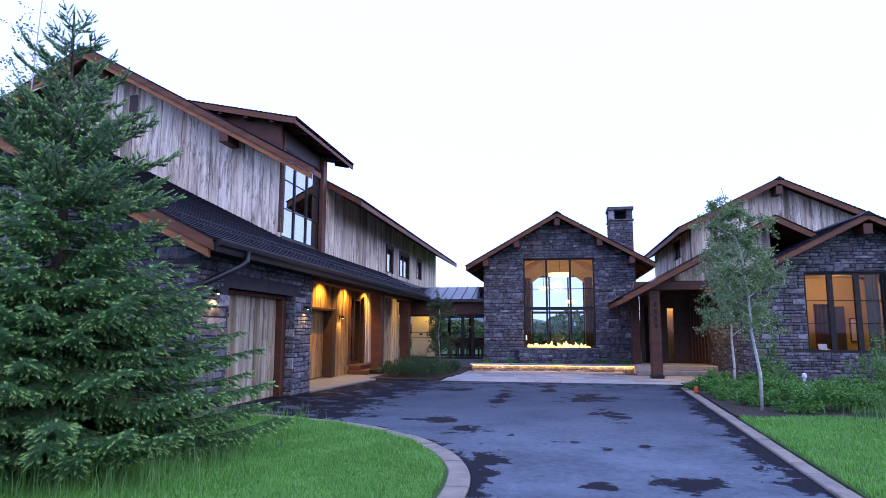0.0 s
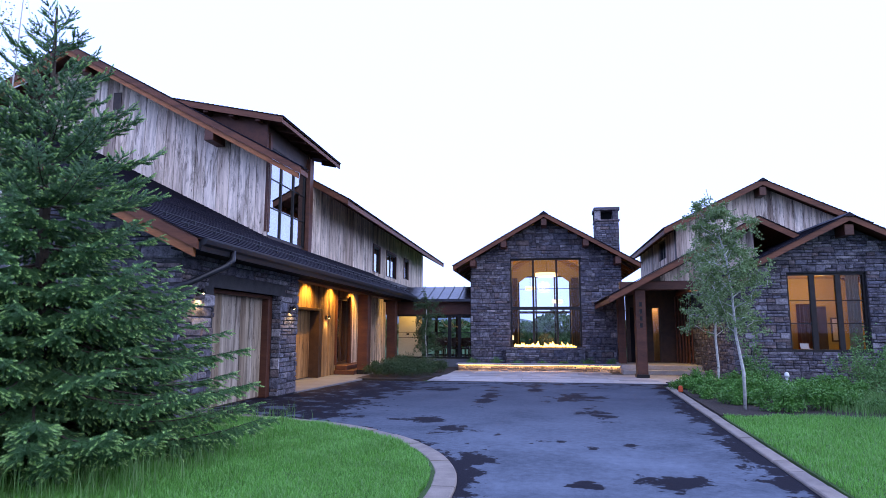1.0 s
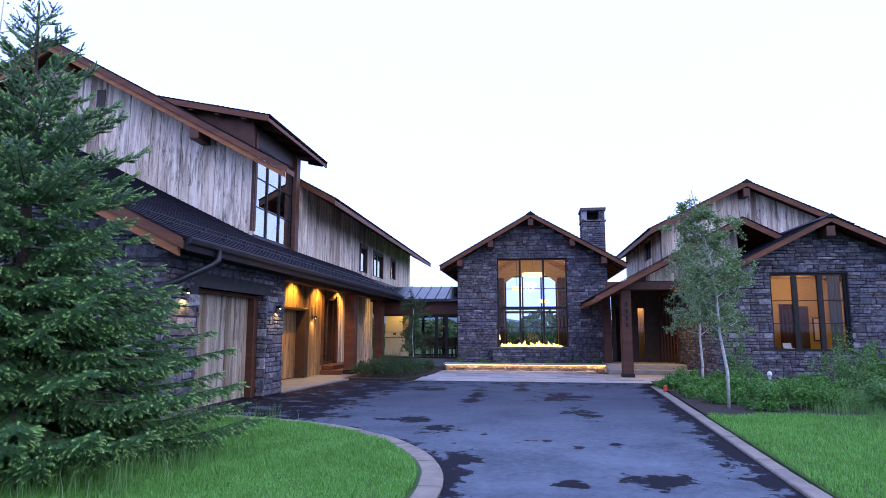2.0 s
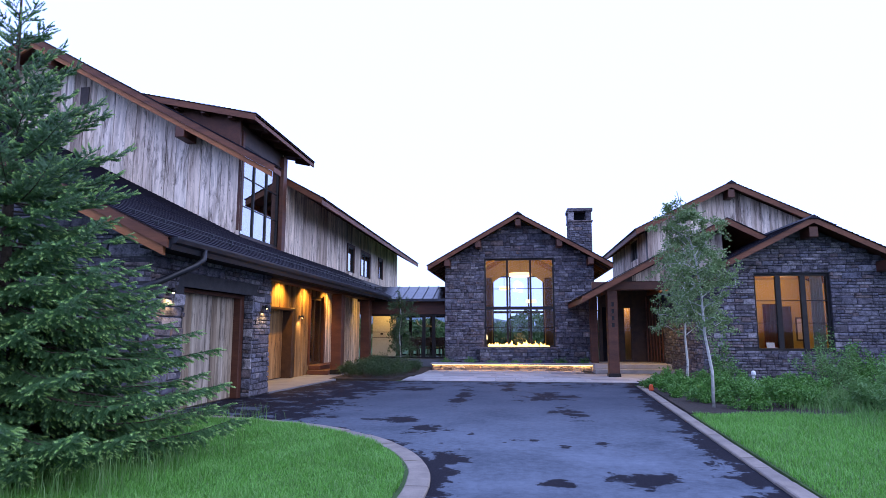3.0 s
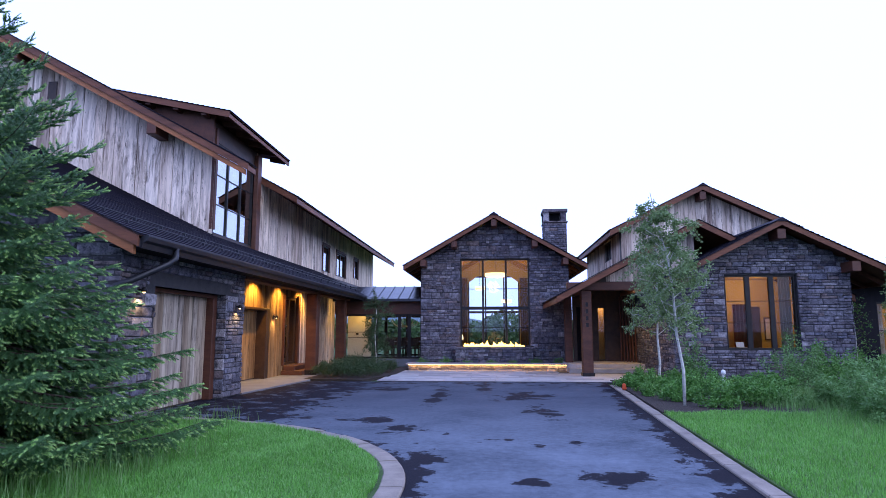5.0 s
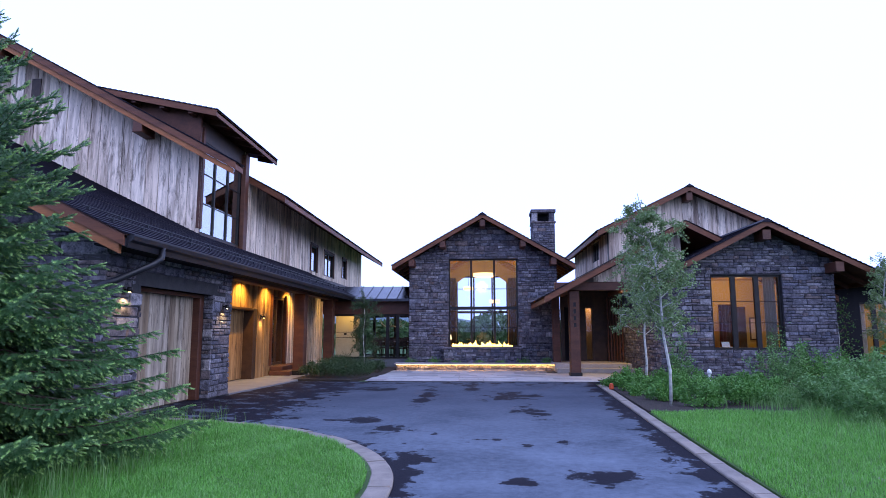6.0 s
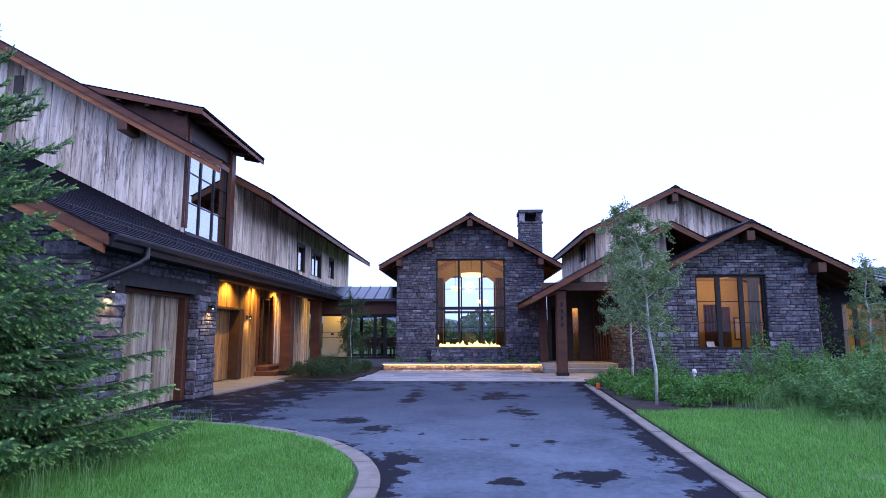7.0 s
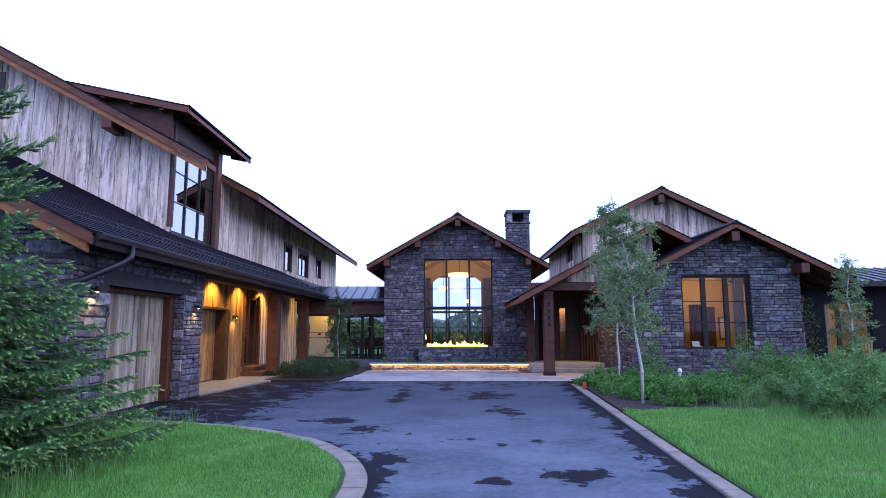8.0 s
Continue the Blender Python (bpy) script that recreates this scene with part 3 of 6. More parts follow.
# ---------------- garage house ----------------
S = 0.49
garage = thing("house", "long two-storey barn-board house over a stone garage with charcoal roofs", "house", (-8, 18, 0))
EX, EZ = -5.8, 3.19                      # lower eave
UX, UY = -8.5, 17.8                      # upper corner
RX = -15.5                               # ridge


def low_roof(x):
    return EZ + S * (EX - x)


# stone walls of the garage
east_top = Line((10.1, 3.42), (15.47, 3.42))
garage_wall = part("wall", wall_with_holes("x", -6.43, -0.42, 10.1, 15.47, 0, east_top, [(11.25, 14.4, 0, 2.46)]), MORTAR, garage, "grey ledge stone garage wall")
south_top = Line((-24.0, low_roof(-7.0)), (RX, low_roof(RX) - 0.2), (-6.43, low_roof(-6.43) - 0.12))
south_wall = part("wall", wall_with_holes("y", 10.13, 0.42, -24.0, -6.86, 0, south_top, []), MORTAR, garage, "grey ledge stone end wall")
part("lintel", box(-6.44, -6.7, 11.0, 14.65, 2.46, 2.72, 0.01), STONE, garage_wall, "dressed stone lintel")


def plank_door(parent, x, y0, y1, z0, z1, seed, name="garage_door", material=None):
    door = part(name, box(x - 0.06, x, y0, y1, z0, z1), DARKWOOD, parent, "upright weathered plank door")
    rng, y = random.Random(seed), y0
    while y < y1 - 0.01:
        w = min(y1 - y, rng.uniform(0.17, 0.32))
        part("plank", box(x + 0.001, x + 0.025 + rng.uniform(0, 0.008), y + 0.004, y + w - 0.004, z0 + 0.03, z1), material or TANBOARD, door)
        y += w
    return door


plank_door(garage, -6.84, 11.25, 14.2, 0.0, 2.4, 5)
for y0, y1 in ((14.2, 14.4), (11.25, 11.32)):
    part("door_jamb", box(-6.86, -6.64, y0, y1, 0, 2.46, 0.008), TIMBER, garage, "brown timber door jamb")
part("door_jamb", box(-6.86, -6.64, 11.32, 14.2, 2.38, 2.46), TIMBER, garage, "brown timber door head")

# porch recess with timber cladding
WX = -7.55
porch_wall = part("wall", wall_with_holes("x", WX - 0.03, -0.3, 15.47, 29.2, 0, Line((15.47, 3.3), (29.2, 3.3)), [(15.9, 20.35, 0, 2.33), (21.9, 23.4, 0.36, 2.87)]), DARKWOOD, garage, "board-clad porch wall")
# boards are amber as far as y 23.8, weathered grey beyond
board_wall(porch_wall, "x", WX - 0.03, 15.47, 23.8, Line((15, 0.03), (30, 0.03)), Line((15, 3.28), (30, 3.28)), [(15.9, 20.35, 0, 2.33), (21.9, 23.4, 0.36, 2.87)], seed=8, out=1, material=AMBERBOARD)
board_wall(porch_wall, "x", WX - 0.03, 23.8, 29.2, Line((15, 0.03), (30, 0.03)), Line((15, 3.28), (30, 3.28)), (), seed=18, out=1)
plank_door(garage, WX - 0.36, 15.9, 20.1, 0.03, 2.28, 9, material=AMBERBOARD)
part("door_jamb", box(WX - 0.4, WX + 0.02, 20.1, 20.38, 0.03, 2.36, 0.008), DARKWOOD, garage, "dark timber door jamb")
part("door_jamb", box(WX - 0.4, WX + 0.02, 15.85, 20.1, 2.28, 2.36, 0.008), DARKWOOD, garage, "dark timber door head")
window(garage, "x", WX - 0.16, 21.9, 23.4, 0.36, 2.87, (22.65,), (), 0.09, 0.1, 1, DARKWOOD, GLASS, sill=False, label="dark glazed porch door")
part("door_jamb", box(WX - 0.05, WX + 0.06, 23.4, 23.62, 0.36, 2.95, 0.008), TIMBER, garage)
part("door_jamb", box(WX - 0.05, WX + 0.06, 21.82, 21.9, 0.36, 2.95, 0.008), TIMBER, garage)
# solid near-black block added behind the porch wall and its glazed door
part("wall", box(WX - 4.0, WX - 0.8, 15.5, 29.2, 0.0, 3.2), DARKWALL, garage, "near-black block filling the space behind the porch wall")
part("wall", box(-7.85, -6.84, 15.16, 15.46, 0.0, 3.3), MORTAR, garage, "stone return of the garage wall")
part("porch_soffit", box(WX + 0.03, -6.3, 15.48, 29.4, 3.22, 3.27), SOFFIT, garage, "brown board porch ceiling")
part("porch_beam", box(-6.72, -6.38, 15.49, 29.3, 2.95, 3.21, 0.015), SOFFIT, garage, "heavy timber porch beam")
for y in (22.2, 26.5):
    post = part("porch_post", box(-6.76, -6.36, y - 0.2, y + 0.2, 0.03, 2.95, 0.02), TIMBER, garage, "square brown timber post")
    part("post_base", box(-6.79, -6.33, y - 0.23, y + 0.23, 0.03, 0.2, 0.01), IRON, post, "dark metal post shoe")
for i, x1 in enumerate((-6.75, -7.1)):
    tagged(part("step", box(WX + 0.03, x1, 21.7 + 0.15 * i, 24.3, 0.031 + 0.16 * i, 0.19 + 0.16 * i, 0.012), TIMBER), "low timber porch step", "step", "porch steps", "structure")

# lower roof with gutter and snow rails; its eave board is blackened as shade
roof_side(garage, EX, EZ, UX - 0.02, low_roof(UX), 9.53, 29.4, 0.2, wide=True, eave=GUTTER)
roof_side(garage, UX - 0.02, low_roof(UX), RX, low_roof(RX), 9.53, UY + 0.1, 0.2, wide=True)
roof_side(garage, 2 * RX - EX, EZ, RX, low_roof(RX), 9.53, UY + 0.1, 0.2, wide=True)
# the shadow under the eave is put into the soffit colour
part("lower_soffit", box(-6.4, EX - 0.06, 9.7, 29.3, EZ - 0.17, EZ - 0.13), DARKWALL, garage, "boarded eave soffit, near-black to paint in the eave's shadow")
# the gutter back reaches down as a black strip, drawn for the shadow below
gutter = part("gutter", slab([(EX + 0.0, EZ - 0.02), (EX + 0.13, EZ - 0.0), (EX + 0.13, EZ - 0.03), (EX + 0.11, EZ - 0.1), (EX + 0.04, EZ - 0.13), (EX + 0.02, EZ - 0.22), (EX, EZ - 0.22)], "y", 9.62, 29.3), GUTTER, garage, "black half-round gutter, its back drawn down as painted eave shadow")
part("downpipe", tube([(EX + 0.06, 10.65, EZ - 0.1), (EX + 0.06, 10.65, EZ - 0.28), (EX + 0.0, 10.55, EZ - 0.4), (-6.22, 10.05, 2.46), (-6.42, 9.97, 2.36), (-6.52, 9.94, 2.16), (-6.52, 9.94, 0.1)], 0.062, 10), GUTTER, garage, "black downpipe with an offset bend", True)
for d in (0.5, 0.95):
    x, z = EX - d, low_roof(EX - d) + 0.09
    rail = part("snow_rail", tube([(x, 9.8, z), (x, 29.2, z)], 0.011, 6), GUTTER, garage, "thin black snow rail")
    y = 10.0
    while y < 29.2:
        part("rail_clip", box(x - 0.04, x + 0.015, y, y + 0.03, z - 0.1, z + 0.02), GUTTER, rail)
        y += 0.95

# upper storey
EUX, EUZ, SU = -7.1, 6.52, 0.548


def high_roof(x):
    return EUZ + SU * (EUX - x)


front_top = Line((-22.5, high_roof(UX) - 0.1), (RX, high_roof(RX) - 0.14), (UX, high_roof(UX) - 0.1))
front_low = Line((-22.5, low_roof(UX)), (RX, low_roof(RX)), (UX, low_roof(UX)))
upper_front = part("wall", wall_with_holes("y", UY + 0.03, 0.3, -22.5, UX - 0.33, 4.0, front_top, []), DARKWOOD, garage, "upper gable wall of weathered boards")
board_wall(upper_front, "y", UY + 0.03, -16.9, UX, front_low, front_top, (), seed=4, widths=(0.2, 0.46))
side_top = Line((UY, 8.1), (21.4, 8.1), (21.41, high_roof(UX) - 0.12), (43.5, high_roof(UX) - 0.12))
SIDE_HOLES = [(17.95, 21.0, 4.58, 7.5), (30.2, 31.4, 4.62, 5.95), (32.9, 35.0, 4.62, 5.95), (37.3, 38.4, 4.85, 6.05)]
upper_side = part("wall", wall_with_holes("x", UX - 0.03, -0.3, UY + 0.03, 43.5, 3.0, side_top, SIDE_HOLES), DARKWOOD, garage, "upper side wall of weathered boards")
board_wall(upper_side, "x", UX - 0.03, 21.2, 43.5, Line((17, 4.45), (44, 4.45)), side_top, SIDE_HOLES, seed=6, out=1, widths=(0.24, 0.46))
part("wall", box(-22.5, UX - 0.4, 43.2, 43.5, 3.0, 7.0), DARKWOOD, garage)
part("wall", box(-22.5, -22.2, 18.2, 43.1, 3.0, 7.0), DARKWOOD, garage)
part("corner_post", box(UX - 0.1, UX + 0.12, 21.0, 21.34, 4.45, 7.95, 0.01), TIMBER, garage, "dark timber window post")
part("corner_post", box(UX - 0.1, UX + 0.03, UY + 0.01, 17.95, 4.7, 7.9), TIMBER, garage)
window(garage, "x", UX - 0.15, 17.95, 21.0, 4.58, 7.5, (18.95, 19.97), (5.55, 6.5), 0.05, 0.1, 1, IRON, COATED, label="tall upper window reflecting the sky")
for (a0, a1, z0, z1) in SIDE_HOLES[1:]:
    window(garage, "x", UX - 0.13, a0, a1, z0, z1, ((a0 + a1) / 2,) if a1 - a0 > 1.3 else (), (), 0.06, 0.1, 1, IRON, COATED)
    part("window_trim", slab([(a0 - 0.1, z1), (a1 + 0.1, z1), (a1 + 0.1, z1 + 0.12), (a0 - 0.1, z1 + 0.12)], "x", UX - 0.05, UX + 0.04), TIMBER, garage)
    for a in (a0 - 0.1, a1):
        part("window_trim", slab([(a, z0), (a + 0.1, z0), (a + 0.1, z1), (a, z1)], "x", UX - 0.05, UX + 0.035), TIMBER, garage)
# near-black block added indoors, behind the upper windows
part("wall", box(-13.0, -11.6, 18.4, 42.0, 4.2, 7.6), DARKWALL, garage, "near-black block standing inside the upper rooms")
roof_side(garage, EUX, EUZ, RX, high_roof(RX), 17.0, 17.6, 0.22, wide=True)
roof_side(garage, -11.5, high_roof(-11.5), RX, high_roof(RX), 17.6, 21.6, 0.24, fascia=False)
roof_side(garage, EUX, EUZ, RX, high_roof(RX), 21.6, 44.3, 0.24, rafters=1.2)
roof_side(garage, 2 * RX - EUX, EUZ, RX, high_roof(RX), 17.0, 44.3, 0.22, wide=True)
for x in (-10.2, -14.9):
    bracket(garage, x, 17.06, UY + 0.05, high_roof(x) - 0.3, 0.3, 0.4)
part("vent", box(-14.2, -13.9, UY - 0.01, UY + 0.05, 9.0, 9.6), DARKWOOD, garage)

# shed dormer over the tall window
DX, DZ, DS = -7.85, 8.22, 0.215
# front panel is added; its brown stands for the open soffit in shade
dormer = part("dormer", slab([(UX, 7.1), (-11.9, 8.98), (UX, DZ + DS * (DX - UX) - 0.08)], "y", 17.62, 17.74), SOFFIT, garage, "shed dormer, front panel added in place of its shaded open soffit")
part("cheek", slab([(UX, 7.1), (-11.9, 8.98), (UX, DZ + DS * (DX - UX) - 0.08)], "y", 21.36, 21.48), SOFFIT, dormer)
part("roof_deck", slab([(DX, DZ), (-12.2, DZ + DS * (DX + 12.2)), (-12.2, DZ + DS * (DX + 12.2) - 0.08), (DX, DZ - 0.08)], "y", 17.24, 22.78), SOFFIT, dormer)
shingle_courses(dormer, DX + 0.03, DZ, -12.2, DZ + DS * (DX + 12.2), 17.2, 22.8)
part("fascia", slab([(DX, DZ - 0.02), (-12.2, DZ + DS * (DX + 12.2) - 0.02), (-12.2, DZ + DS * (DX + 12.2) - 0.2), (DX, DZ - 0.2)], "y", 17.22, 17.28), TIMBER_Y, dormer)
part("fascia", box(DX - 0.05, DX, 17.28, 22.78, DZ - 0.2, DZ - 0.02), TIMBER_Y, dormer)
for x in (-8.7, -9.6, -10.5):
    z = DZ + DS * (DX - x) - 0.09
    part("outlooker", box(x - 0.08, x + 0.08, 17.29, 17.62, z - 0.17, z, 0.008), TIMBER, dormer)
for i in range(5):
    y = 18.2 + i * 1.05
    part("rafter_tail", slab([(DX - 0.08, DZ - 0.08), (UX, DZ + 0.1), (UX, DZ - 0.1), (DX - 0.08, DZ - 0.22)], "y", y, y + 0.12), TIMBER, dormer)


# ---------------- stone gable house ----------------
gable = thing("house", "stone gable house with a tall lit window above a fire trough", "house", (0.15, 30, 0))
GX0, GX1, GY = -3.12, 3.4, 27.0
GR, GRZ, GE = 0.15, 6.68, 4.42
gs = (GRZ - GE) / 3.95


def gable_roof(x):
    return GRZ - gs * abs(x - GR)


GHOLE = (-1.36, 1.68, 0.92, 4.78)
gable_top = Line((GX0, gable_roof(GX0) - 0.12), (GR, GRZ - 0.14), (GX1, gable_roof(GX1) - 0.12))
gable_wall = part("wall", wall_with_holes("y", GY + 0.03, 0.4, GX0, GX1, 0.0, gable_top, [GHOLE]), MORTAR, gable, "grey ledge stone gable wall")
part("wall", box(GX0, GX0 + 0.35, 27.43, 37.0, 0.0, 4.5), PLASTER, gable)
part("wall", box(GX1 - 0.35, GX1, 27.43, 37.0, 0.0, 4.5), PLASTER, gable)
back_top = Line((GX0, gable_roof(GX0) - 0.12), (GR, GRZ - 0.14), (GX1, gable_roof(GX1) - 0.12))
part("wall", wall_with_holes("y", 37.0, 0.3, GX0, GX1, 0.0, back_top, [(-1.4, 1.7, 0.4, 4.9)]), PLASTER, gable, "plastered rear wall")
for s in (-1, 1):
    part("window_head", slab([(0.15 + s * 1.56, 4.91), (0.15 + s * 0.95, 4.91), (0.15 + s * 1.56, 4.45)], "y", 36.94, 37.0), PLASTER, gable, "sloping head of the rear window")
window(gable, "y", 37.1, -1.4, 1.7, 0.4, 4.9, (-0.34, 0.77), (2.72,), 0.08, 0.1, heavy=(2.72,), sill=False)
window(gable, "y", GY + 0.14, *GHOLE, (-0.36, 0.66), (1.75, 2.6, 3.45), 0.06, 0.12, heavy=(2.6,), label="tall bronze window in three lights")
part("interior_floor", box(GX0 + 0.36, GX1 - 0.36, 27.45, 36.98, 0.2, 0.32), FLOORING, gable, "oak floor of the lit great room")
for side, x0 in ((1, GR - 3.95), (-1, GR + 3.95)):
    roof_side(gable, x0, GE, GR, GRZ, 26.2, 38.0, 0.19, rafters=1.0)
    part("inner_ceiling", slab([(x0 + side * 0.9, gable_roof(x0 + side * 0.9) - 0.12), (GR, GRZ - 0.12), (GR, GRZ - 0.16), (x0 + side * 0.9, gable_roof(x0 + side * 0.9) - 0.16)], "y", 27.5, 36.9), CEIL, gable, "fir board ceiling")
part("ridge_cap", slab([(GR - 0.2, GRZ - 0.08), (GR, GRZ + 0.06), (GR + 0.2, GRZ - 0.08)], "y", 26.15, 38.0), SHINGLE, gable)
for x, dz in ((GR, 0.2), (-2.95, 0.16), (3.2, 0.16), (-1.6, 0.12), (1.9, 0.12)):
    bracket(gable, x, 26.26, GY + 0.05, gable_roof(x) - dz - 0.05, 0.24, 0.3)
for y in (29.5, 32.0, 34.5):
    for s in (-1, 1):
        part("truss_rafter", slab([(GR + s * 2.8, 4.6), (GR, 6.2), (GR, 5.95), (GR + s * 2.8, 4.35)], "y", y - 0.1, y + 0.1), CEIL, gable)

# chimney behind the ridge
chimney = thing("chimney", "square grey stone chimney with an open hooded top", "chimney", (3.2, 30.6, 5))
stack = part("shaft", box(2.66, 3.74, 30.0, 31.1, 3.5, 6.95), MORTAR, chimney)
for x0, x1 in ((2.62, 2.9), (3.46, 3.74)):
    for y0, y1 in ((30.0, 30.25), (30.85, 31.1)):
        part("corner_pier", box(x0, x1, y0, y1, 6.95, 7.42, 0.015), STONE, chimney)
part("flue_back", box(2.9, 3.46, 30.5, 30.85, 6.95, 7.42), DARKWALL, chimney)
part("cap", box(2.58, 3.8, 29.94, 31.16, 7.42, 7.58, 0.02), STONE, chimney, "flat stone cap")
part("band", box(2.6, 3.8, 29.94, 31.16, 6.9, 6.97, 0.01), STONE, chimney, "thin projecting stone band")

# ---------------- glazed link ----------------
link = thing("house", "low glazed link with a standing seam metal roof", "house", (-5, 28, 0))
part("roof", slab([(27.4, 3.05), (29.6, 3.75), (29.6, 3.65), (27.4, 2.93)], "x", -7.2, GX0 - 0.02), SEAM, link, "grey standing seam metal roof")
for i in range(9):
    x = -7.1 + i * 0.48
    part("seam", slab([(27.4, 3.05), (29.6, 3.75), (29.6, 3.79), (27.4, 3.09)], "x", x, x + 0.03), SEAM, link)
part("roof", slab([(31.8, 3.05), (29.6, 3.75), (29.6, 3.65), (31.8, 2.93)], "x", -7.2, GX0 - 0.02), SEAM, link)
part("header_beam", box(-7.2, GX0 - 0.02, 27.85, 28.1, 2.36, 2.95, 0.01), TIMBER, link, "brown timber header")
part("header_beam", box(-7.2, GX0 - 0.02, 31.2, 31.4, 2.36, 2.95), TIMBER, link)
window(link, "y", 27.92, -6.9, GX0 - 0.04, 0.36, 2.36, (-5.25, -4.2, -3.75), (1.55,), 0.08, 0.08, heavy=(-4.2, -3.75), sill=False)
window(link, "y", 31.25, -6.4, GX0 - 0.04, 0.36, 2.36, (-5.4, -4.3), (1.55,), 0.08, 0.08, heavy=(-5.4, -4.3), sill=False)
part("panel", box(-6.9, -5.75, 29.2, 29.28, 0.35, 2.88), PALEWALL, link, "cream lit wall panel")
part("panel_joint", box(-6.9, -5.75, 29.185, 29.198, 1.28, 1.3), DARKWOOD, link)
part("wall_control", box(-6.5, -6.37, 29.17, 29.198, 1.42, 1.5), IRON, link, "small black wall control")
part("floor_slab", box(-7.0, GX0 - 0.02, 27.9, 31.4, 0.0, 0.34), CONCRETE, link)
part("ceiling_boards", box(-7.0, GX0 - 0.02, 28.12, 31.18, 2.9, 2.94), CEIL, link)

# ---------------- entry porch ----------------
entry = thing("house", "timber entry porch with a low gable roof", "house", (5, 24, 0))
PR, PRZ, PEX, PEZ = 7.15, 5.4, 2.25, 2.78
ps = (PRZ - PEZ) / (PR - PEX)
roof_side(entry, PEX, PEZ, PR, PRZ, 21.3, 27.2, 0.22, rafters=0.9)
roof_side(entry, 2 * PR - PEX, PEZ, PR, PRZ, 21.3, 27.2, 0.22)
entry_post = part("porch_post", box(3.18, 3.54, 21.97, 22.33, 0.03, 3.02, 0.02), TIMBER, entry, "square brown timber entry post")
part("post_base", box(3.15, 3.57, 21.94, 22.36, 0.03, 0.15, 0.01), IRON, entry_post)
for i in range(4):
    part("number_bar", box(3.32, 3.41, 21.955, 21.968, 2.45 - i * 0.24, 2.6 - i * 0.24), IRON, entry_post, "dark plain bar")
part("porch_beam", box(2.7, 5.9, 22.0, 22.3, 3.03, 3.32, 0.015), TIMBER, entry, "timber beam over the entry")
part("porch_beam", box(3.2, 3.52, 22.31, 26.2, 3.03, 3.3, 0.015), TIMBER, entry)
part("gable_infill", slab([(3.6, 3.33), (7.2, 3.33), (7.2, PRZ - 0.3), (3.6, PEZ + ps * (3.6 - PEX) - 0.25)], "y", 22.1, 22.2), DARKWOOD, entry, "boarded porch gable")
infill = Line((3.6, PEZ + ps * (3.6 - PEX) - 0.25), (7.2, PRZ - 0.3))
board_wall(entry, "y", 22.1, 3.62, 7.2, Line((3, 3.34), (8, 3.34)), infill, (), seed=12)
part("porch_post", box(2.98, 3.28, 25.35, 25.65, 0.34, 3.05, 0.015), TIMBER, entry, "square brown timber post at the gable corner")
back = part("wall", wall_with_holes("y", 26.4, 0.2, 3.45, 8.0, 0.3, Line((3.45, 3.1), (8.0, 4.6)), [(3.6, 4.25, 0.36, 2.6), (4.45, 4.8, 0.36, 2.6)]), DARKWOOD, entry, "dark timber entry wall")
part("front_door", box(3.6, 4.25, 26.45, 26.52, 0.36, 2.6, 0.01), DARKWALL, entry, "dark entry door")
window(entry, "y", 26.42, 4.45, 4.8, 0.36, 2.6, (), (), 0.05, 0.08, sill=False, material=DARKWOOD, label="lit sidelight beside the entry door")
part("lit_hall", box(4.3, 5.3, 27.4, 27.5, 0.3, 2.8), OAK, entry, "warm hall wall")
for i in range(6):
    part("slat", box(5.3 + i * 0.09, 5.34 + i * 0.09, 25.9 - i * 0.12, 26.0 - i * 0.12, 0.36, 3.0), TIMBER, entry, "upright timber slat")
part("entry_ceiling", slab([(PEX + 0.3, PEZ - 0.0), (6.0, PEZ + ps * (6.0 - PEX) - 0.15), (6.0, PEZ + ps * (6.0 - PEX) - 0.2), (PEX + 0.3, PEZ - 0.05)], "y", 22.35, 26.3), SOFFIT, entry)
window(entry, "y", 27.1, 3.42, 3.75, 0.36, 2.5, (), (), 0.05, 0.08, sill=False)
for i in range(2):
    tagged(part("step", box(2.95, 5.85, 23.9 + 0.4 * i, 26.38, 0.0 + 0.17 * i, 0.17 + 0.17 * i, 0.015), PAVER), "broad pale stone entry step", "step", "entry steps", "structure")

# ---------------- stone wing with its window ----------------
wing = thing("house", "low stone wing with a gable and a wide lit window", "house", (8.7, 23, 0))
WX0, WX1, WY = 5.85, 11.4, 20.3
WR, WRZ, ws = 9.1, 5.08, 0.505


def wing_roof(x):
    return WRZ - ws * abs(x - WR)


WHOLE = (7.5, 9.76, 0.99, 3.4)
wing_top = Line((WX0, wing_roof(WX0) - 0.12), (WR, WRZ - 0.14), (WX1, wing_roof(WX1) - 0.12))
wing_wall = part("wall", wall_with_holes("y", WY + 0.03, 0.4, WX0 + 0.03, WX1, 0, wing_top, [WHOLE]), MORTAR, wing, "grey ledge stone wing wall")
wing_west = part("wall", wall_with_holes("x", WX0 + 0.03, 0.35, WY + 0.44, 26.4, 0, Line((20, wing_roof(WX0) - 0.12), (27, wing_roof(WX0) - 0.12)), []), MORTAR, wing, "grey ledge stone side wall")
part("wall", box(WX1 - 0.35, WX1, WY + 0.44, 27.0, 0, wing_roof(WX1) - 0.15), MORTAR, wing)
for x0 in (5.45, 12.75):
    roof_side(wing, x0, wing_roof(x0), WR, WRZ, 19.6, 27.5, 0.19, rafters=1.1)
part("ridge_cap", slab([(WR - 0.2, WRZ - 0.07), (WR, WRZ + 0.06), (WR + 0.2, WRZ - 0.07)], "y", 19.55, 27.5), SHINGLE, wing)
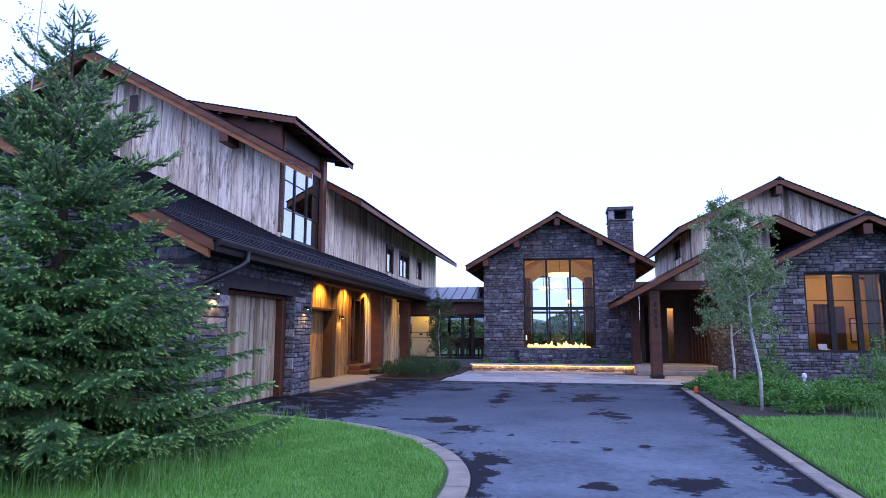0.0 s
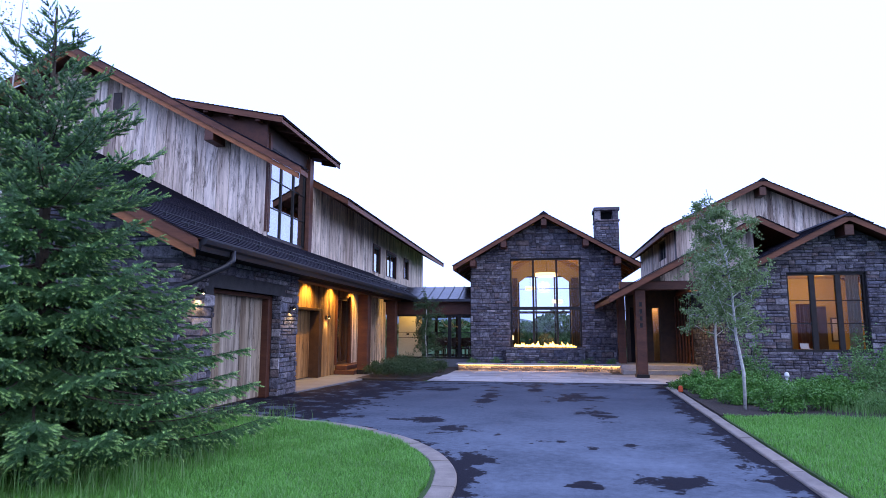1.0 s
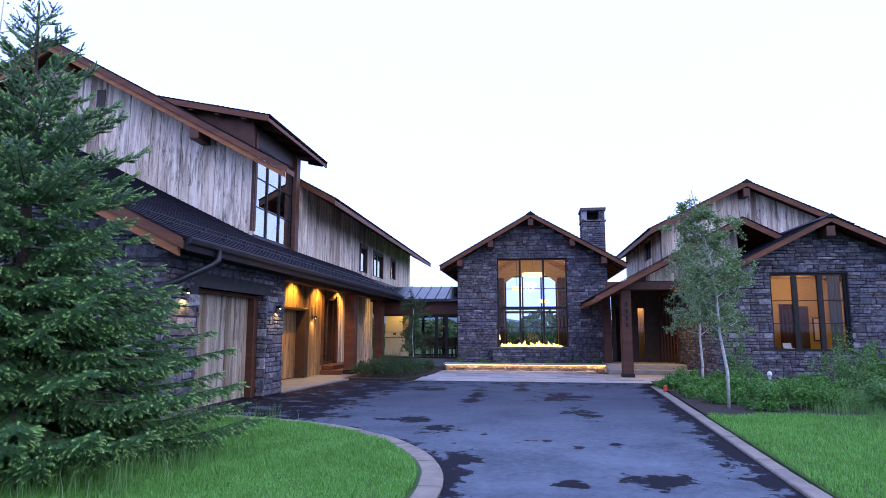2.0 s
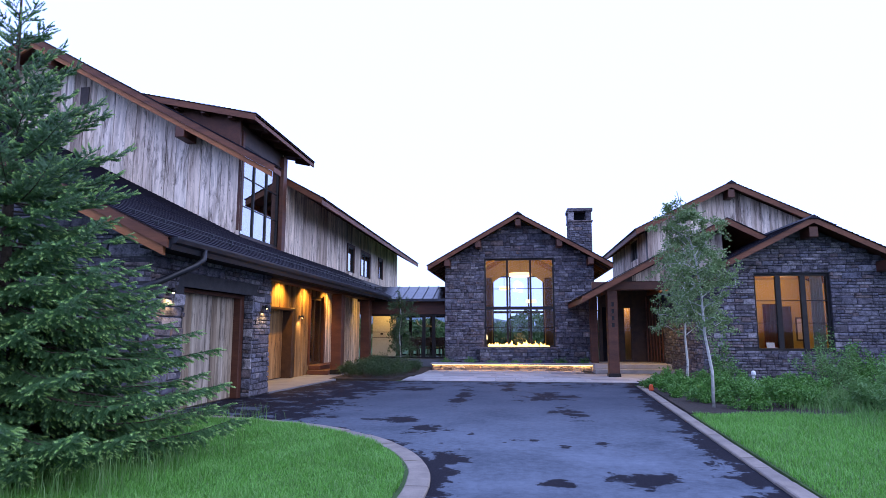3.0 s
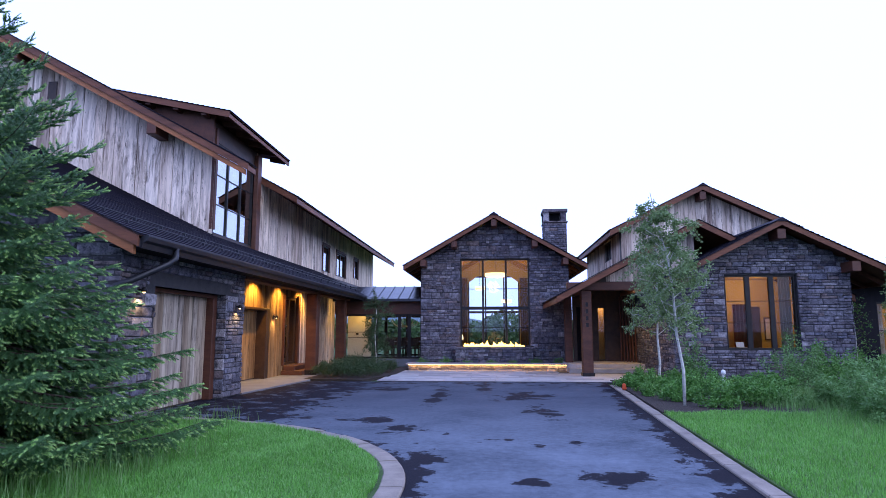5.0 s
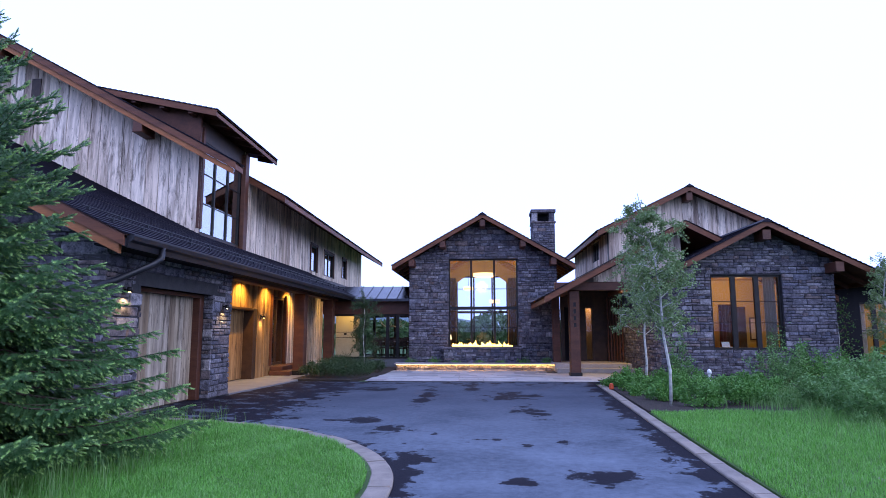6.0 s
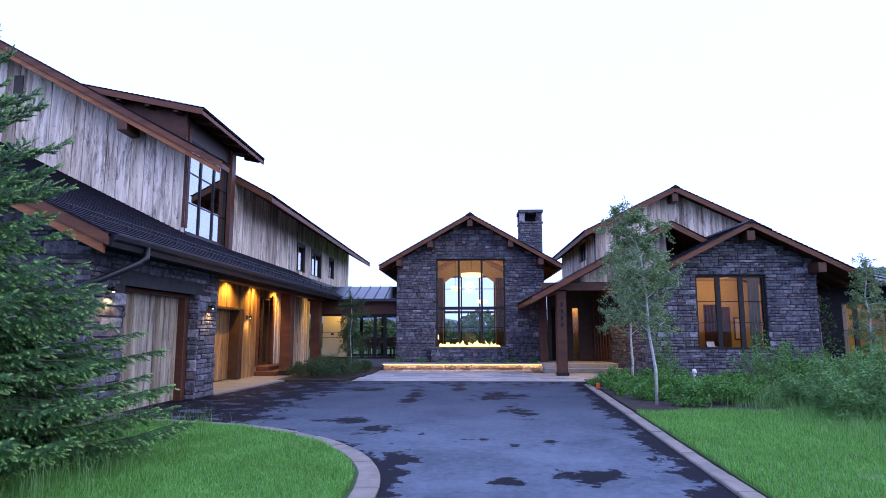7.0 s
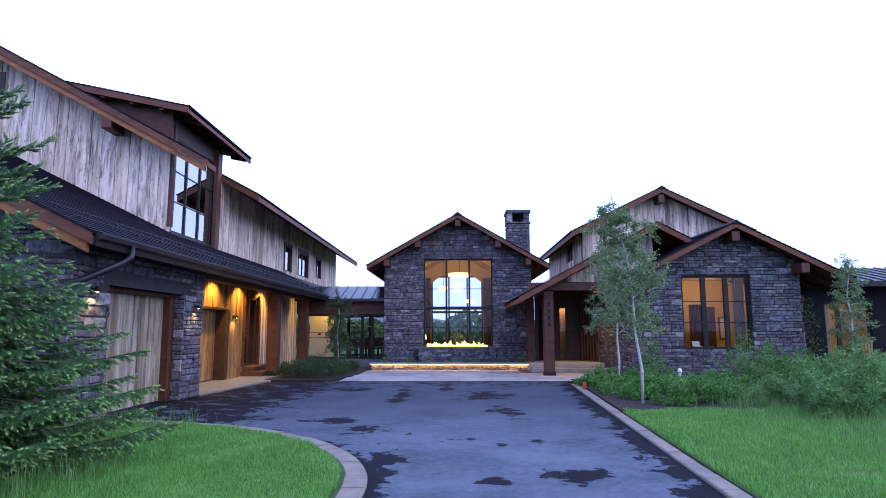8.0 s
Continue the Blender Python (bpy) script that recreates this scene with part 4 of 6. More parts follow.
for x, dz in ((WR, 0.3), (6.05, 0.25), (11.25, 0.25)):
    bracket(wing, x, 19.66, WY + 0.05, wing_roof(x) - dz, 0.26, 0.32)
window(wing, "y", WY + 0.12, *WHOLE, (8.26, 9.0), (1.85, 2.55), 0.07, 0.12, heavy=(8.26, 9.0), label="wide bronze window in three lights")
part("room_back", box(6.3, 11.0, 23.9, 24.0, 0.3, 3.9), PLASTER, wing, "warm plaster room wall")
part("room_door", box(9.45, 10.02, 23.8, 23.9, 0.42, 2.5, 0.01), DARKWOOD, wing, "dark inner door")
part("cabinet_front", box(6.9, 7.6, 23.4, 23.9, 0.42, 2.6, 0.01), OAK, wing)
part("room_floor", box(6.25, 11.0, 20.75, 23.9, 0.3, 0.42), FLOORING, wing)
part("room_ceiling", box(6.25, 11.0, 20.75, 23.9, 3.5, 3.56), CEIL, wing)
part("room_side", box(6.24, 6.3, 20.75, 23.9, 0.42, 3.5), OAK, wing)
part("room_side", box(10.95, 11.0, 20.75, 23.9, 0.42, 3.5), PLASTER, wing)

# upper gable behind the porch
upper = thing("house", "upper board-clad gable behind the entry porch", "house", (9.25, 30, 0))
VR, VRZ, vs = 8.92, 7.72, 0.49
VX0, VX1, VY = 5.6, 12.3, 26.5


def upper_roof(x):
    return VRZ - vs * abs(x - VR)


v_top = Line((VX0, upper_roof(VX0) - 0.1), (VR, VRZ - 0.12), (VX1, upper_roof(VX1) - 0.1))
v_wall = part("wall", wall_with_holes("y", VY + 0.03, 0.3, VX0, VX1, 2.6, v_top, []), DARKWOOD, upper, "upper gable of weathered boards")
board_wall(v_wall, "y", VY + 0.03, VX0, VX1, Line((0, 3.5), (20, 3.5)), v_top, (), seed=14, widths=(0.2, 0.4))
v_side = part("wall", wall_with_holes("x", VX0 + 0.02, 0.3, VY + 0.34, 36, 2.6, Line((26, upper_roof(VX0) - 0.1), (40, upper_roof(VX0) - 0.1)), [(29.0, 30.2, 4.9, 5.8)]), DARKWOOD, upper)
board_wall(v_side, "x", VX0 + 0.02, VY + 0.05, 36, Line((20, 3.5), (40, 3.5)), Line((20, upper_roof(VX0) - 0.1), (40, upper_roof(VX0) - 0.1)), [(29.0, 30.2, 4.9, 5.8)], seed=15, widths=(0.2, 0.4))
window(upper, "x", VX0 + 0.05, 29.0, 30.2, 4.9, 5.8, (29.6,), (), 0.06, 0.1, sill=False)
for x0 in (5.02, 12.82):
    roof_side(upper, x0, upper_roof(x0), VR, VRZ, 25.85, 36.5, 0.24, rafters=1.2)
part("ridge_cap", slab([(VR - 0.2, VRZ - 0.07), (VR, VRZ + 0.06), (VR + 0.2, VRZ - 0.07)], "y", 25.8, 36.5), SHINGLE, upper)
bracket(upper, VR, 25.9, VY + 0.05, VRZ - 0.3, 0.26, 0.35)

# far wing
far = thing("house", "low dark-clad wing with a metal roof and a lit window", "house", (16, 24, 0))
part("wall", wall_with_holes("y", 23.0, 0.25, WX1 + 0.01, 24.0, 0, Line((11, 3.3), (25, 3.3)), [(13.7, 15.4, 0.45, 2.62), (17.0, 19.0, 0.45, 2.62)]), DARKWALL, far, "dark stained siding wall")
part("roof", slab([(22.3, 3.36), (25.6, 4.15), (25.6, 4.05), (22.3, 3.24)], "x", WX1 + 0.3, 24.5), SEAM, far, "grey standing seam metal roof")
part("roof", slab([(28.9, 3.36), (25.6, 4.15), (25.6, 4.05), (28.9, 3.24)], "x", WX1 + 0.3, 24.5), SEAM, far)
for i in range(27):
    part("seam", slab([(22.3, 3.36), (25.6, 4.15), (25.6, 4.19), (22.3, 3.4)], "x", 11.9 + i * 0.46, 11.93 + i * 0.46), SEAM, far)
part("fascia", box(WX1 + 0.3, 24.5, 22.26, 22.3, 3.16, 3.36), IRON, far)
window(far, "y", 23.08, 13.7, 15.4, 0.45, 2.62, (14.25,), (1.6,), 0.07, 0.1, heavy=(14.25,))
window(far, "y", 23.08, 17.0, 19.0, 0.45, 2.62, (18.0,), (1.6,), 0.07, 0.1, heavy=(18.0,))
part("room_back", box(WX1 + 0.2, 23.8, 26.4, 26.5, 0.3, 3.2), PLASTER, far)
part("room_ceiling", box(WX1 + 0.2, 23.8, 23.3, 26.4, 3.12, 3.18), CEIL, far)
part("room_floor", box(WX1 + 0.2, 23.8, 23.3, 26.4, 0.2, 0.36), FLOORING, far)
tagged(part("deck", box(WX1 + 0.4, 24.0, 21.6, 22.98, 0.0, 0.22, 0.02), PAVER), "pale stone terrace beside the dark wing", "terrace", kind="structure")

# ---------------- lamps ----------------
for y in (16.6, 18.9, 21.2, 23.6):
    lamp("downlight", (WX + 0.42, y, 3.18), 340, (1.0, 0.53, 0.09), 0.04, "SPOT", (WX - 0.12, y, 1.7), 128)
lamp("room_light", (0.15, 31.0, 4.7), 230, (1.0, 0.62, 0.15), 0.4)
lamp("room_light", (0.15, 34.8, 4.4), 130, (1.0, 0.62, 0.15), 0.4)
lamp("room_light", (9.2, 22.3, 3.3), 120, (1.0, 0.58, 0.15), 0.3)
lamp("room_light", (15.0, 24.8, 2.9), 120, WARM, 0.3)
lamp("room_light", (-6.1, 28.5, 2.6), 70, WARM, 0.3)
lamp("hall_light", (4.8, 26.95, 2.7), 40, WARM, 0.1)
lamp("porch_light", (5.15, 23.3, 3.9), 560, WARM, 0.06, "SPOT", (5.7, 22.9, 1.0), 120)


# ---------------- fittings ----------------
def sconce(x, y, z):
    """A small black cylinder lamp on a wall that looks to +x; it shines down."""
    s = thing("wall_lamp", "small black downward wall lamp, lit, on the wall", "wall lamp", (x, y, z), "garage wall lamps")
    part("back_plate", box(x, x + 0.02, y - 0.05, y + 0.05, z - 0.05, z + 0.1, 0.005), IRON, s)
    part("arm", box(x + 0.02, x + 0.08, y - 0.015, y + 0.015, z + 0.03, z + 0.06), IRON, s)
    part("shade", lathe([(0.03, 0.09), (0.045, 0.08), (0.06, 0.0), (0.055, 0.0), (0.03, 0.06)], (x + 0.12, y, z), 14), IRON, s, smooth=True)
    part("bulb", lathe([(0.012, 0.05), (0.025, 0.02), (0.025, 0.0), (0.01, -0.015)], (x + 0.12, y, z), 10), BULB, s, "glowing bulb", True)
    lamp("sconce_light", (x + 0.13, y, z - 0.05), 40, WARM, 0.03, "SPOT", (x + 0.05, y, z - 1.2), 135)


sconce(-6.40, 10.62, 2.30)
sconce(-6.40, 14.92, 2.16)
sconce(WX + 0.01, 20.75, 2.05)
for y in (16.6, 18.9, 21.2, 23.6):
    d = thing("downlight", "small round recessed porch downlight, lit", "ceiling light", (WX + 0.3, y, 3.2), "porch downlights")
    part("rim", lathe([(0.05, 0.0), (0.06, 0.0), (0.06, 0.025), (0.05, 0.025)], (WX + 0.3, y, 3.195), 12), IRON, d)
    part("lens", lathe([(0.001, 0.012), (0.049, 0.012), (0.049, 0.02), (0.001, 0.02)], (WX + 0.3, y, 3.195), 12), BULB, d)

d = thing("downlight", "small round entry porch downlight, lit", "ceiling light", (5.15, 23.3, 4.02))
part("can", lathe([(0.05, -0.05), (0.065, -0.05), (0.065, 0.08), (0.05, 0.08)], (5.15, 23.3, 4.02), 12), IRON, d)
part("lens", lathe([(0.001, -0.03), (0.049, -0.03), (0.049, -0.02), (0.001, -0.02)], (5.15, 23.3, 4.02), 12), BULB, d)

# stone bench with a strip of light under its cap
bench = thing("bench", "long low stone bench wall with warm light under its cap", "bench", (-0.2, 25.05, 0))
part("bench_face", box(-3.4, 3.05, 24.97, 25.28, 0.0, 0.26), KERB, bench, "pale rough stone face")
rng = random.Random(2)
x = -3.46
while x < 3.05:
    w = min(3.12 - x, rng.uniform(0.9, 1.6))
    part("cap_stone", box(x, x + w - 0.006, 24.84, 25.32, 0.262, 0.32, 0.01), PAVER, bench, "pale cap stone")
    x += w
strip = lamp("bench_light", (-0.18, 24.875, 0.25), 42, (1.0, 0.55, 0.16), 0.02, "AREA", (-0.18, 25.0, 0.08))
strip.data.shape, strip.data.size, strip.data.size_y = "RECTANGLE", 6.3, 0.02
part("led_strip", box(-3.38, 3.02, 24.87, 24.89, 0.252, 0.26), LED, bench, "glowing warm strip")

# fire trough before the tall window
trough = thing("fire_trough", "stone fire trough with a row of gas flames", "fireplace", (0.15, 26.7, 0))
part("trough_body", box(-1.56, 1.75, 26.45, 27.0, 0.2, 0.82), MORTAR, trough, "ledge stone body")
part("trough_cap", box(-1.62, 1.81, 26.4, 27.02, 0.82, 0.9, 0.012), STONE, trough, "stone cap")
part("burner_pan", box(-1.2, 1.45, 26.6, 26.85, 0.9, 0.93, 0.005), IRON, trough, "dark burner pan")
for i in range(36):
    x = -1.17 + 2.55 * i / 35 + rng.uniform(-0.03, 0.03)
    h, w = rng.uniform(0.07, 0.2) + (0.08 if rng.random() < 0.25 else 0), rng.uniform(0.04, 0.1)
    bm = lathe([(0.004, 0.0), (w * 0.7, h * 0.12), (w, h * 0.32), (w * 0.6, h * 0.6), (w * 0.22, h * 0.85), (0.003, h)], (x, 26.72 + rng.uniform(-0.06, 0.06), 0.925), 7)
    sway = rng.uniform(-0.09, 0.09)
    for v in bm.verts:
        v.co.x += sway * ((v.co.z - 0.925) / h) ** 2 + 0.012 * math.sin(v.co.z * 40 + i)
    part("flame", bm, FLAME, trough, "", True)
lamp("fire_light", (0.15, 26.5, 1.25), 8, (1.0, 0.5, 0.15), 0.3)

# great room: ring lamps, curtains, table lamp, sofa
for (x, y, z, r) in ((0.25, 30.6, 4.3, 0.55), (-0.6, 33.0, 3.8, 0.26), (0.85, 34.2, 3.15, 0.28)):
    c = thing("pendant_lamp", "round lit drum pendant hanging from the ceiling", "pendant lamp", (x, y, z), "great room pendants")
    part("shade", lathe([(r - 0.03, 0.0), (r, 0.0), (r, 0.16), (r - 0.03, 0.16), (r - 0.03, 0.0)], (x, y, z), 24), SHADE, c, "glowing drum shade", True)
    part("diffuser", lathe([(0.01, 0.02), (r - 0.035, 0.02), (r - 0.035, 0.03), (0.01, 0.03)], (x, y, z), 24), SHADE, c)
    part("cord", tube([(x, y, z + 0.03), (x, y, gable_roof(x) - 0.16)], 0.012, 6), IRON, c)


def curtain(x0, x1, y, z0, z1, material, label, folds=7):
    bm = bmesh.new()
    n = folds * 6
    rows = []
    for z in (z0, z1):
        rows.append([bm.verts.new((x0 + (x1 - x0) * i / n, y + 0.05 * math.sin(i / 6 * math.tau) * (1.2 if z == z0 else 0.8), z)) for i in range(n + 1)])
    for i in range(n):
        bm.faces.new((rows[0][i], rows[0][i + 1], rows[1][i + 1], rows[1][i]))
    bmesh.ops.solidify(bm, geom=bm.faces[:], thickness=0.01)
    ob = part("curtain", bm, material, smooth=True)
    return tagged(ob, label, "curtain", "window curtains")


curtain(-2.3, -1.42, 36.7, 0.35, 4.75, GOLDCLOTH, "amber drape drawn to one side")
curtain(1.72, 2.6, 36.7, 0.35, 4.75, GOLDCLOTH, "amber drape drawn to one side")
curtain(8.72, 9.34, 23.0, 0.45, 2.55, RUSTCLOTH, "rust red woven curtain in the lit room", 5)
curtain(9.35, 9.72, 20.75, 0.45, 3.45, CURTAIN, "pale linen curtain beside the wide window", 4)
curtain(13.75, 14.1, 23.4, 0.4, 2.6, CURTAIN, "pale linen curtain beside the far window", 4)


def table_lamp(x, y, z):
    t = thing("table_lamp", "small table lamp with a lit square shade", "table lamp", (x, y, z), "table lamps")
    part("base", lathe([(0.07, 0.0), (0.075, 0.02), (0.02, 0.05), (0.03, 0.15), (0.015, 0.25)], (x, y, z), 12), IRON, t)
    part("shade", lathe([(0.15, 0.24), (0.12, 0.46), (0.11, 0.46), (0.14, 0.24)], (x, y, z), 16), SHADE, t, "glowing cloth shade", True)


def side_table(x, y, z, w=0.6, h=0.65, label="dark wooden side table in the lit room"):
    t = thing("side_table", label, "table", (x, y, z), "side tables")
    part("tabletop", box(x - w / 2, x + w / 2, y - 0.25, y + 0.25, z + h - 0.04, z + h, 0.008), DARKWOOD, t)
    for dx in (-1, 1):
        for dy in (-1, 1):
            part("leg", box(x + dx * (w / 2 - 0.04) - 0.02, x + dx * (w / 2 - 0.04) + 0.02, y + dy * 0.2 - 0.02, y + dy * 0.2 + 0.02, z, z + h - 0.04), DARKWOOD, t)


side_table(-1.45, 28.6, 0.32)
table_lamp(-1.45, 28.6, 0.97)
side_table(8.42, 21.6, 0.42, 0.7, 0.62)
note = thing("laptop", "open pale laptop on the desk", "laptop", (8.42, 21.6, 1.04))
part("base", box(8.3, 8.56, 21.5, 21.72, 1.041, 1.056, 0.004), WHITE, note)
part("screen", slab([(21.72, 1.056), (21.78, 1.22), (21.79, 1.22), (21.73, 1.056)], "x", 8.3, 8.56), WHITE, note, "pale open screen")
lamp("lamp_glow", (-1.45, 28.6, 1.32), 4, WARM, 0.08)

# framed pictures in the lit rooms
for (x0, x1, y, z0, z1) in ((10.16, 10.56, 23.88, 1.25, 2.1), (14.6, 15.3, 26.38, 1.4, 2.1)):
    f = thing("picture_frame", "dark framed plain picture on the room wall", "picture", ((x0 + x1) / 2, y, z0), "framed pictures")
    part("frame", box(x0, x1, y - 0.03, y, z0, z1, 0.006), DARKWOOD, f)
    part("canvas", box(x0 + 0.05, x1 - 0.05, y - 0.034, y - 0.03, z0 + 0.05, z1 - 0.05), CURTAIN, f)


def dining_chair(x, y, z, turn):
    c = thing("dining_chair", "dark wooden dining chair in the glazed link", "chair", (0, 0, 0), "dining chairs")
    part("seat", box(-0.22, 0.22, -0.22, 0.22, 0.43, 0.48, 0.01), DARKWOOD, c)
    part("backrest", box(-0.22, 0.22, 0.18, 0.22, 0.55, 0.95, 0.01), DARKWOOD, c)
    for dx in (-0.19, 0.19):
        for dy in (-0.19, 0.19):
            part("leg", box(dx - 0.02, dx + 0.02, dy - 0.02, dy + 0.02, 0.0, 0.43 if dy < 0 else 0.55), DARKWOOD, c)
    c.matrix_world = pose(x, y, z, 0, 0, turn)
    return c


first = dining_chair(-4.75, 28.75, 0.34, 180)
for x, y, t in ((-4.2, 28.75, 180), (-3.6, 28.75, 180), (-4.75, 30.5, 0), (-4.2, 30.5, 0), (-3.6, 30.5, 0)):
    copy_thing(first, pose(x, y, 0.34, 0, 0, t))
dt = thing("dining_table", "long dark wooden dining table in the glazed link", "table", (-4.2, 29.6, 0.34))
part("tabletop", box(-5.2, -3.25, 29.15, 30.1, 1.05, 1.1, 0.01), DARKWOOD, dt)
for x in (-5.1, -3.4):
    for y in (29.2, 29.98):
        part("leg", box(x, x + 0.07, y, y + 0.07, 0.34, 1.05), DARKWOOD, dt)

# antler-like branching pendant in the link
ant = thing("pendant_lamp", "pale branching pendant hanging in the glazed link", "pendant lamp", (-4.2, 29.6, 1.9))
rng = random.Random(9)
for i in range(7):
    a = i * math.tau / 7
    part("branch", tube([(-4.2, 29.6, 1.85), (-4.2 + 0.3 * math.cos(a), 29.6 + 0.2 * math.sin(a), 1.78), (-4.2 + 0.6 * math.cos(a), 29.6 + 0.3 * math.sin(a), 1.95), (-4.2 + 0.7 * math.cos(a + 0.2), 29.6 + 0.35 * math.sin(a), 2.15)], 0.022, 6, taper=0.008), CURTAIN, ant, "", True)
part("cord", tube([(-4.2, 29.6, 1.85), (-4.2, 29.6, 2.9)], 0.01, 6), IRON, ant)

# garden bollard, marker, planter, terrace chairs
bol = thing("bollard_light", "small white garden path light among the shrubs", "garden light", (6.6, 18.35, 0.05))
part("stem", lathe([(0.04, 0.0), (0.04, 0.3), (0.05, 0.33)], (6.6, 18.35, 0.05), 12), WHITE, bol)
part("cap", lathe([(0.06, 0.32), (0.065, 0.35), (0.055, 0.42), (0.015, 0.45)], (6.6, 18.35, 0.05), 14), WHITE, bol, smooth=True)
mk = thing("marker_peg", "small orange drive marker peg by the kerb", "marker", (3.5, 16.9, 0.05))
part("peg", lathe([(0.05, 0.0), (0.065, 0.02), (0.05, 0.14), (0.03, 0.16)], (3.5, 16.9, 0.05), 10), ORANGE, mk)
pl = thing("planter", "square dark metal planter on the terrace", "planter", (14.1, 22.2, 0.22))
part("pot", box(13.75, 14.4, 21.9, 22.5, 0.22, 0.75, 0.02), IRON, pl)
part("soil", box(13.8, 14.35, 21.95, 22.45, 0.752, 0.77), SOIL, pl)


def terrace_chair(x, y, turn):
    c = thing("garden_chair", "slatted pale wooden chair on the terrace", "chair", (0, 0, 0), "terrace chairs")
    for i in range(5):
        part("slat", box(-0.25, 0.25, -0.25 + i * 0.1, -0.17 + i * 0.1, 0.38, 0.41), OAK, c)
    for i in range(4):
        part("back_slat", box(-0.25 + i * 0.14, -0.17 + i * 0.14, 0.22, 0.25, 0.41, 0.9), OAK, c)
    for dx in (-0.25, 0.22):
        for dy in (-0.25, 0.22):
            part("leg", box(dx, dx + 0.03, dy, dy + 0.03, 0.0, 0.6 if dy < 0 else 0.9), OAK, c)
    c.matrix_world = pose(x, y, 0.22, 0, 0, turn)
    return c


tc = terrace_chair(14.9, 22.3, 15)
copy_thing(tc, pose(15.9, 22.2, 0.22, 0, 0, -20))


# ---------------- plants ----------------
def frames_for(d):
    """Two unit vectors across each direction in d."""
    ref = np.where(np.abs(d[:, 2:3]) < 0.9, np.array([[0.0, 0.0, 1.0]]), np.array([[1.0, 0.0, 0.0]]))
    u = np.cross(d, ref)
    u /= np.linalg.norm(u, axis=1, keepdims=True)
    return u, np.cross(d, u)


def needle_mesh(base, direction, length, rng, per=30, needle=0.03, width=0.0068, fan=0.95):
    """Shoots set about with needles, each needle one thin triangle."""
    n = len(base)
    base, direction, length = (np.repeat(a, per, axis=0) for a in (base, direction, length))
    s = np.tile((np.arange(per) + 0.5) / per, n)[:, None]
    u, w = frames_for(direction)
    a = rng.uniform(0, math.tau, (n * per, 1))
    out = np.cos(a) * u + np.sin(a) * w
    root = base + direction * length[:, None] * s
    tip = root + (out * fan + direction * (1.5 - fan)) * needle * rng.uniform(0.7, 1.2, (n * per, 1)) * (1.15 - 0.4 * s)
    side = np.cross(out, direction) * width
    verts = np.stack([root - side, root + side, tip], axis=1).reshape(-1, 3)
    return verts, np.arange(len(verts)).reshape(-1, 3)


def leaf_mesh(at, size, rng, flat=0.4, long=1.3, droop=0.0):
    """Pointed four-cornered leaves, folded a little, at the given places."""
    n = len(at)
    d = rng.normal(0, 1, (n, 3))
    d[:, 2] = d[:, 2] * flat - droop
    d /= np.linalg.norm(d, axis=1, keepdims=True)
    u, w = frames_for(d)
    a = rng.uniform(0, math.tau, (n, 1))
    side, up = np.cos(a) * u + np.sin(a) * w, -np.sin(a) * u + np.cos(a) * w
    s = size * rng.uniform(0.65, 1.25, (n, 1))
    fold = up * s * 0.12
    v = np.stack([at, at + d * s * long * 0.5 + side * s * 0.42 + fold, at + d * s * long, at + d * s * long * 0.5 - side * s * 0.42 + fold], axis=1).reshape(-1, 3)
    k = np.arange(n)[:, None] * 4
    return v, np.concatenate([k + np.array([[0, 1, 2]]), k + np.array([[0, 2, 3]])])


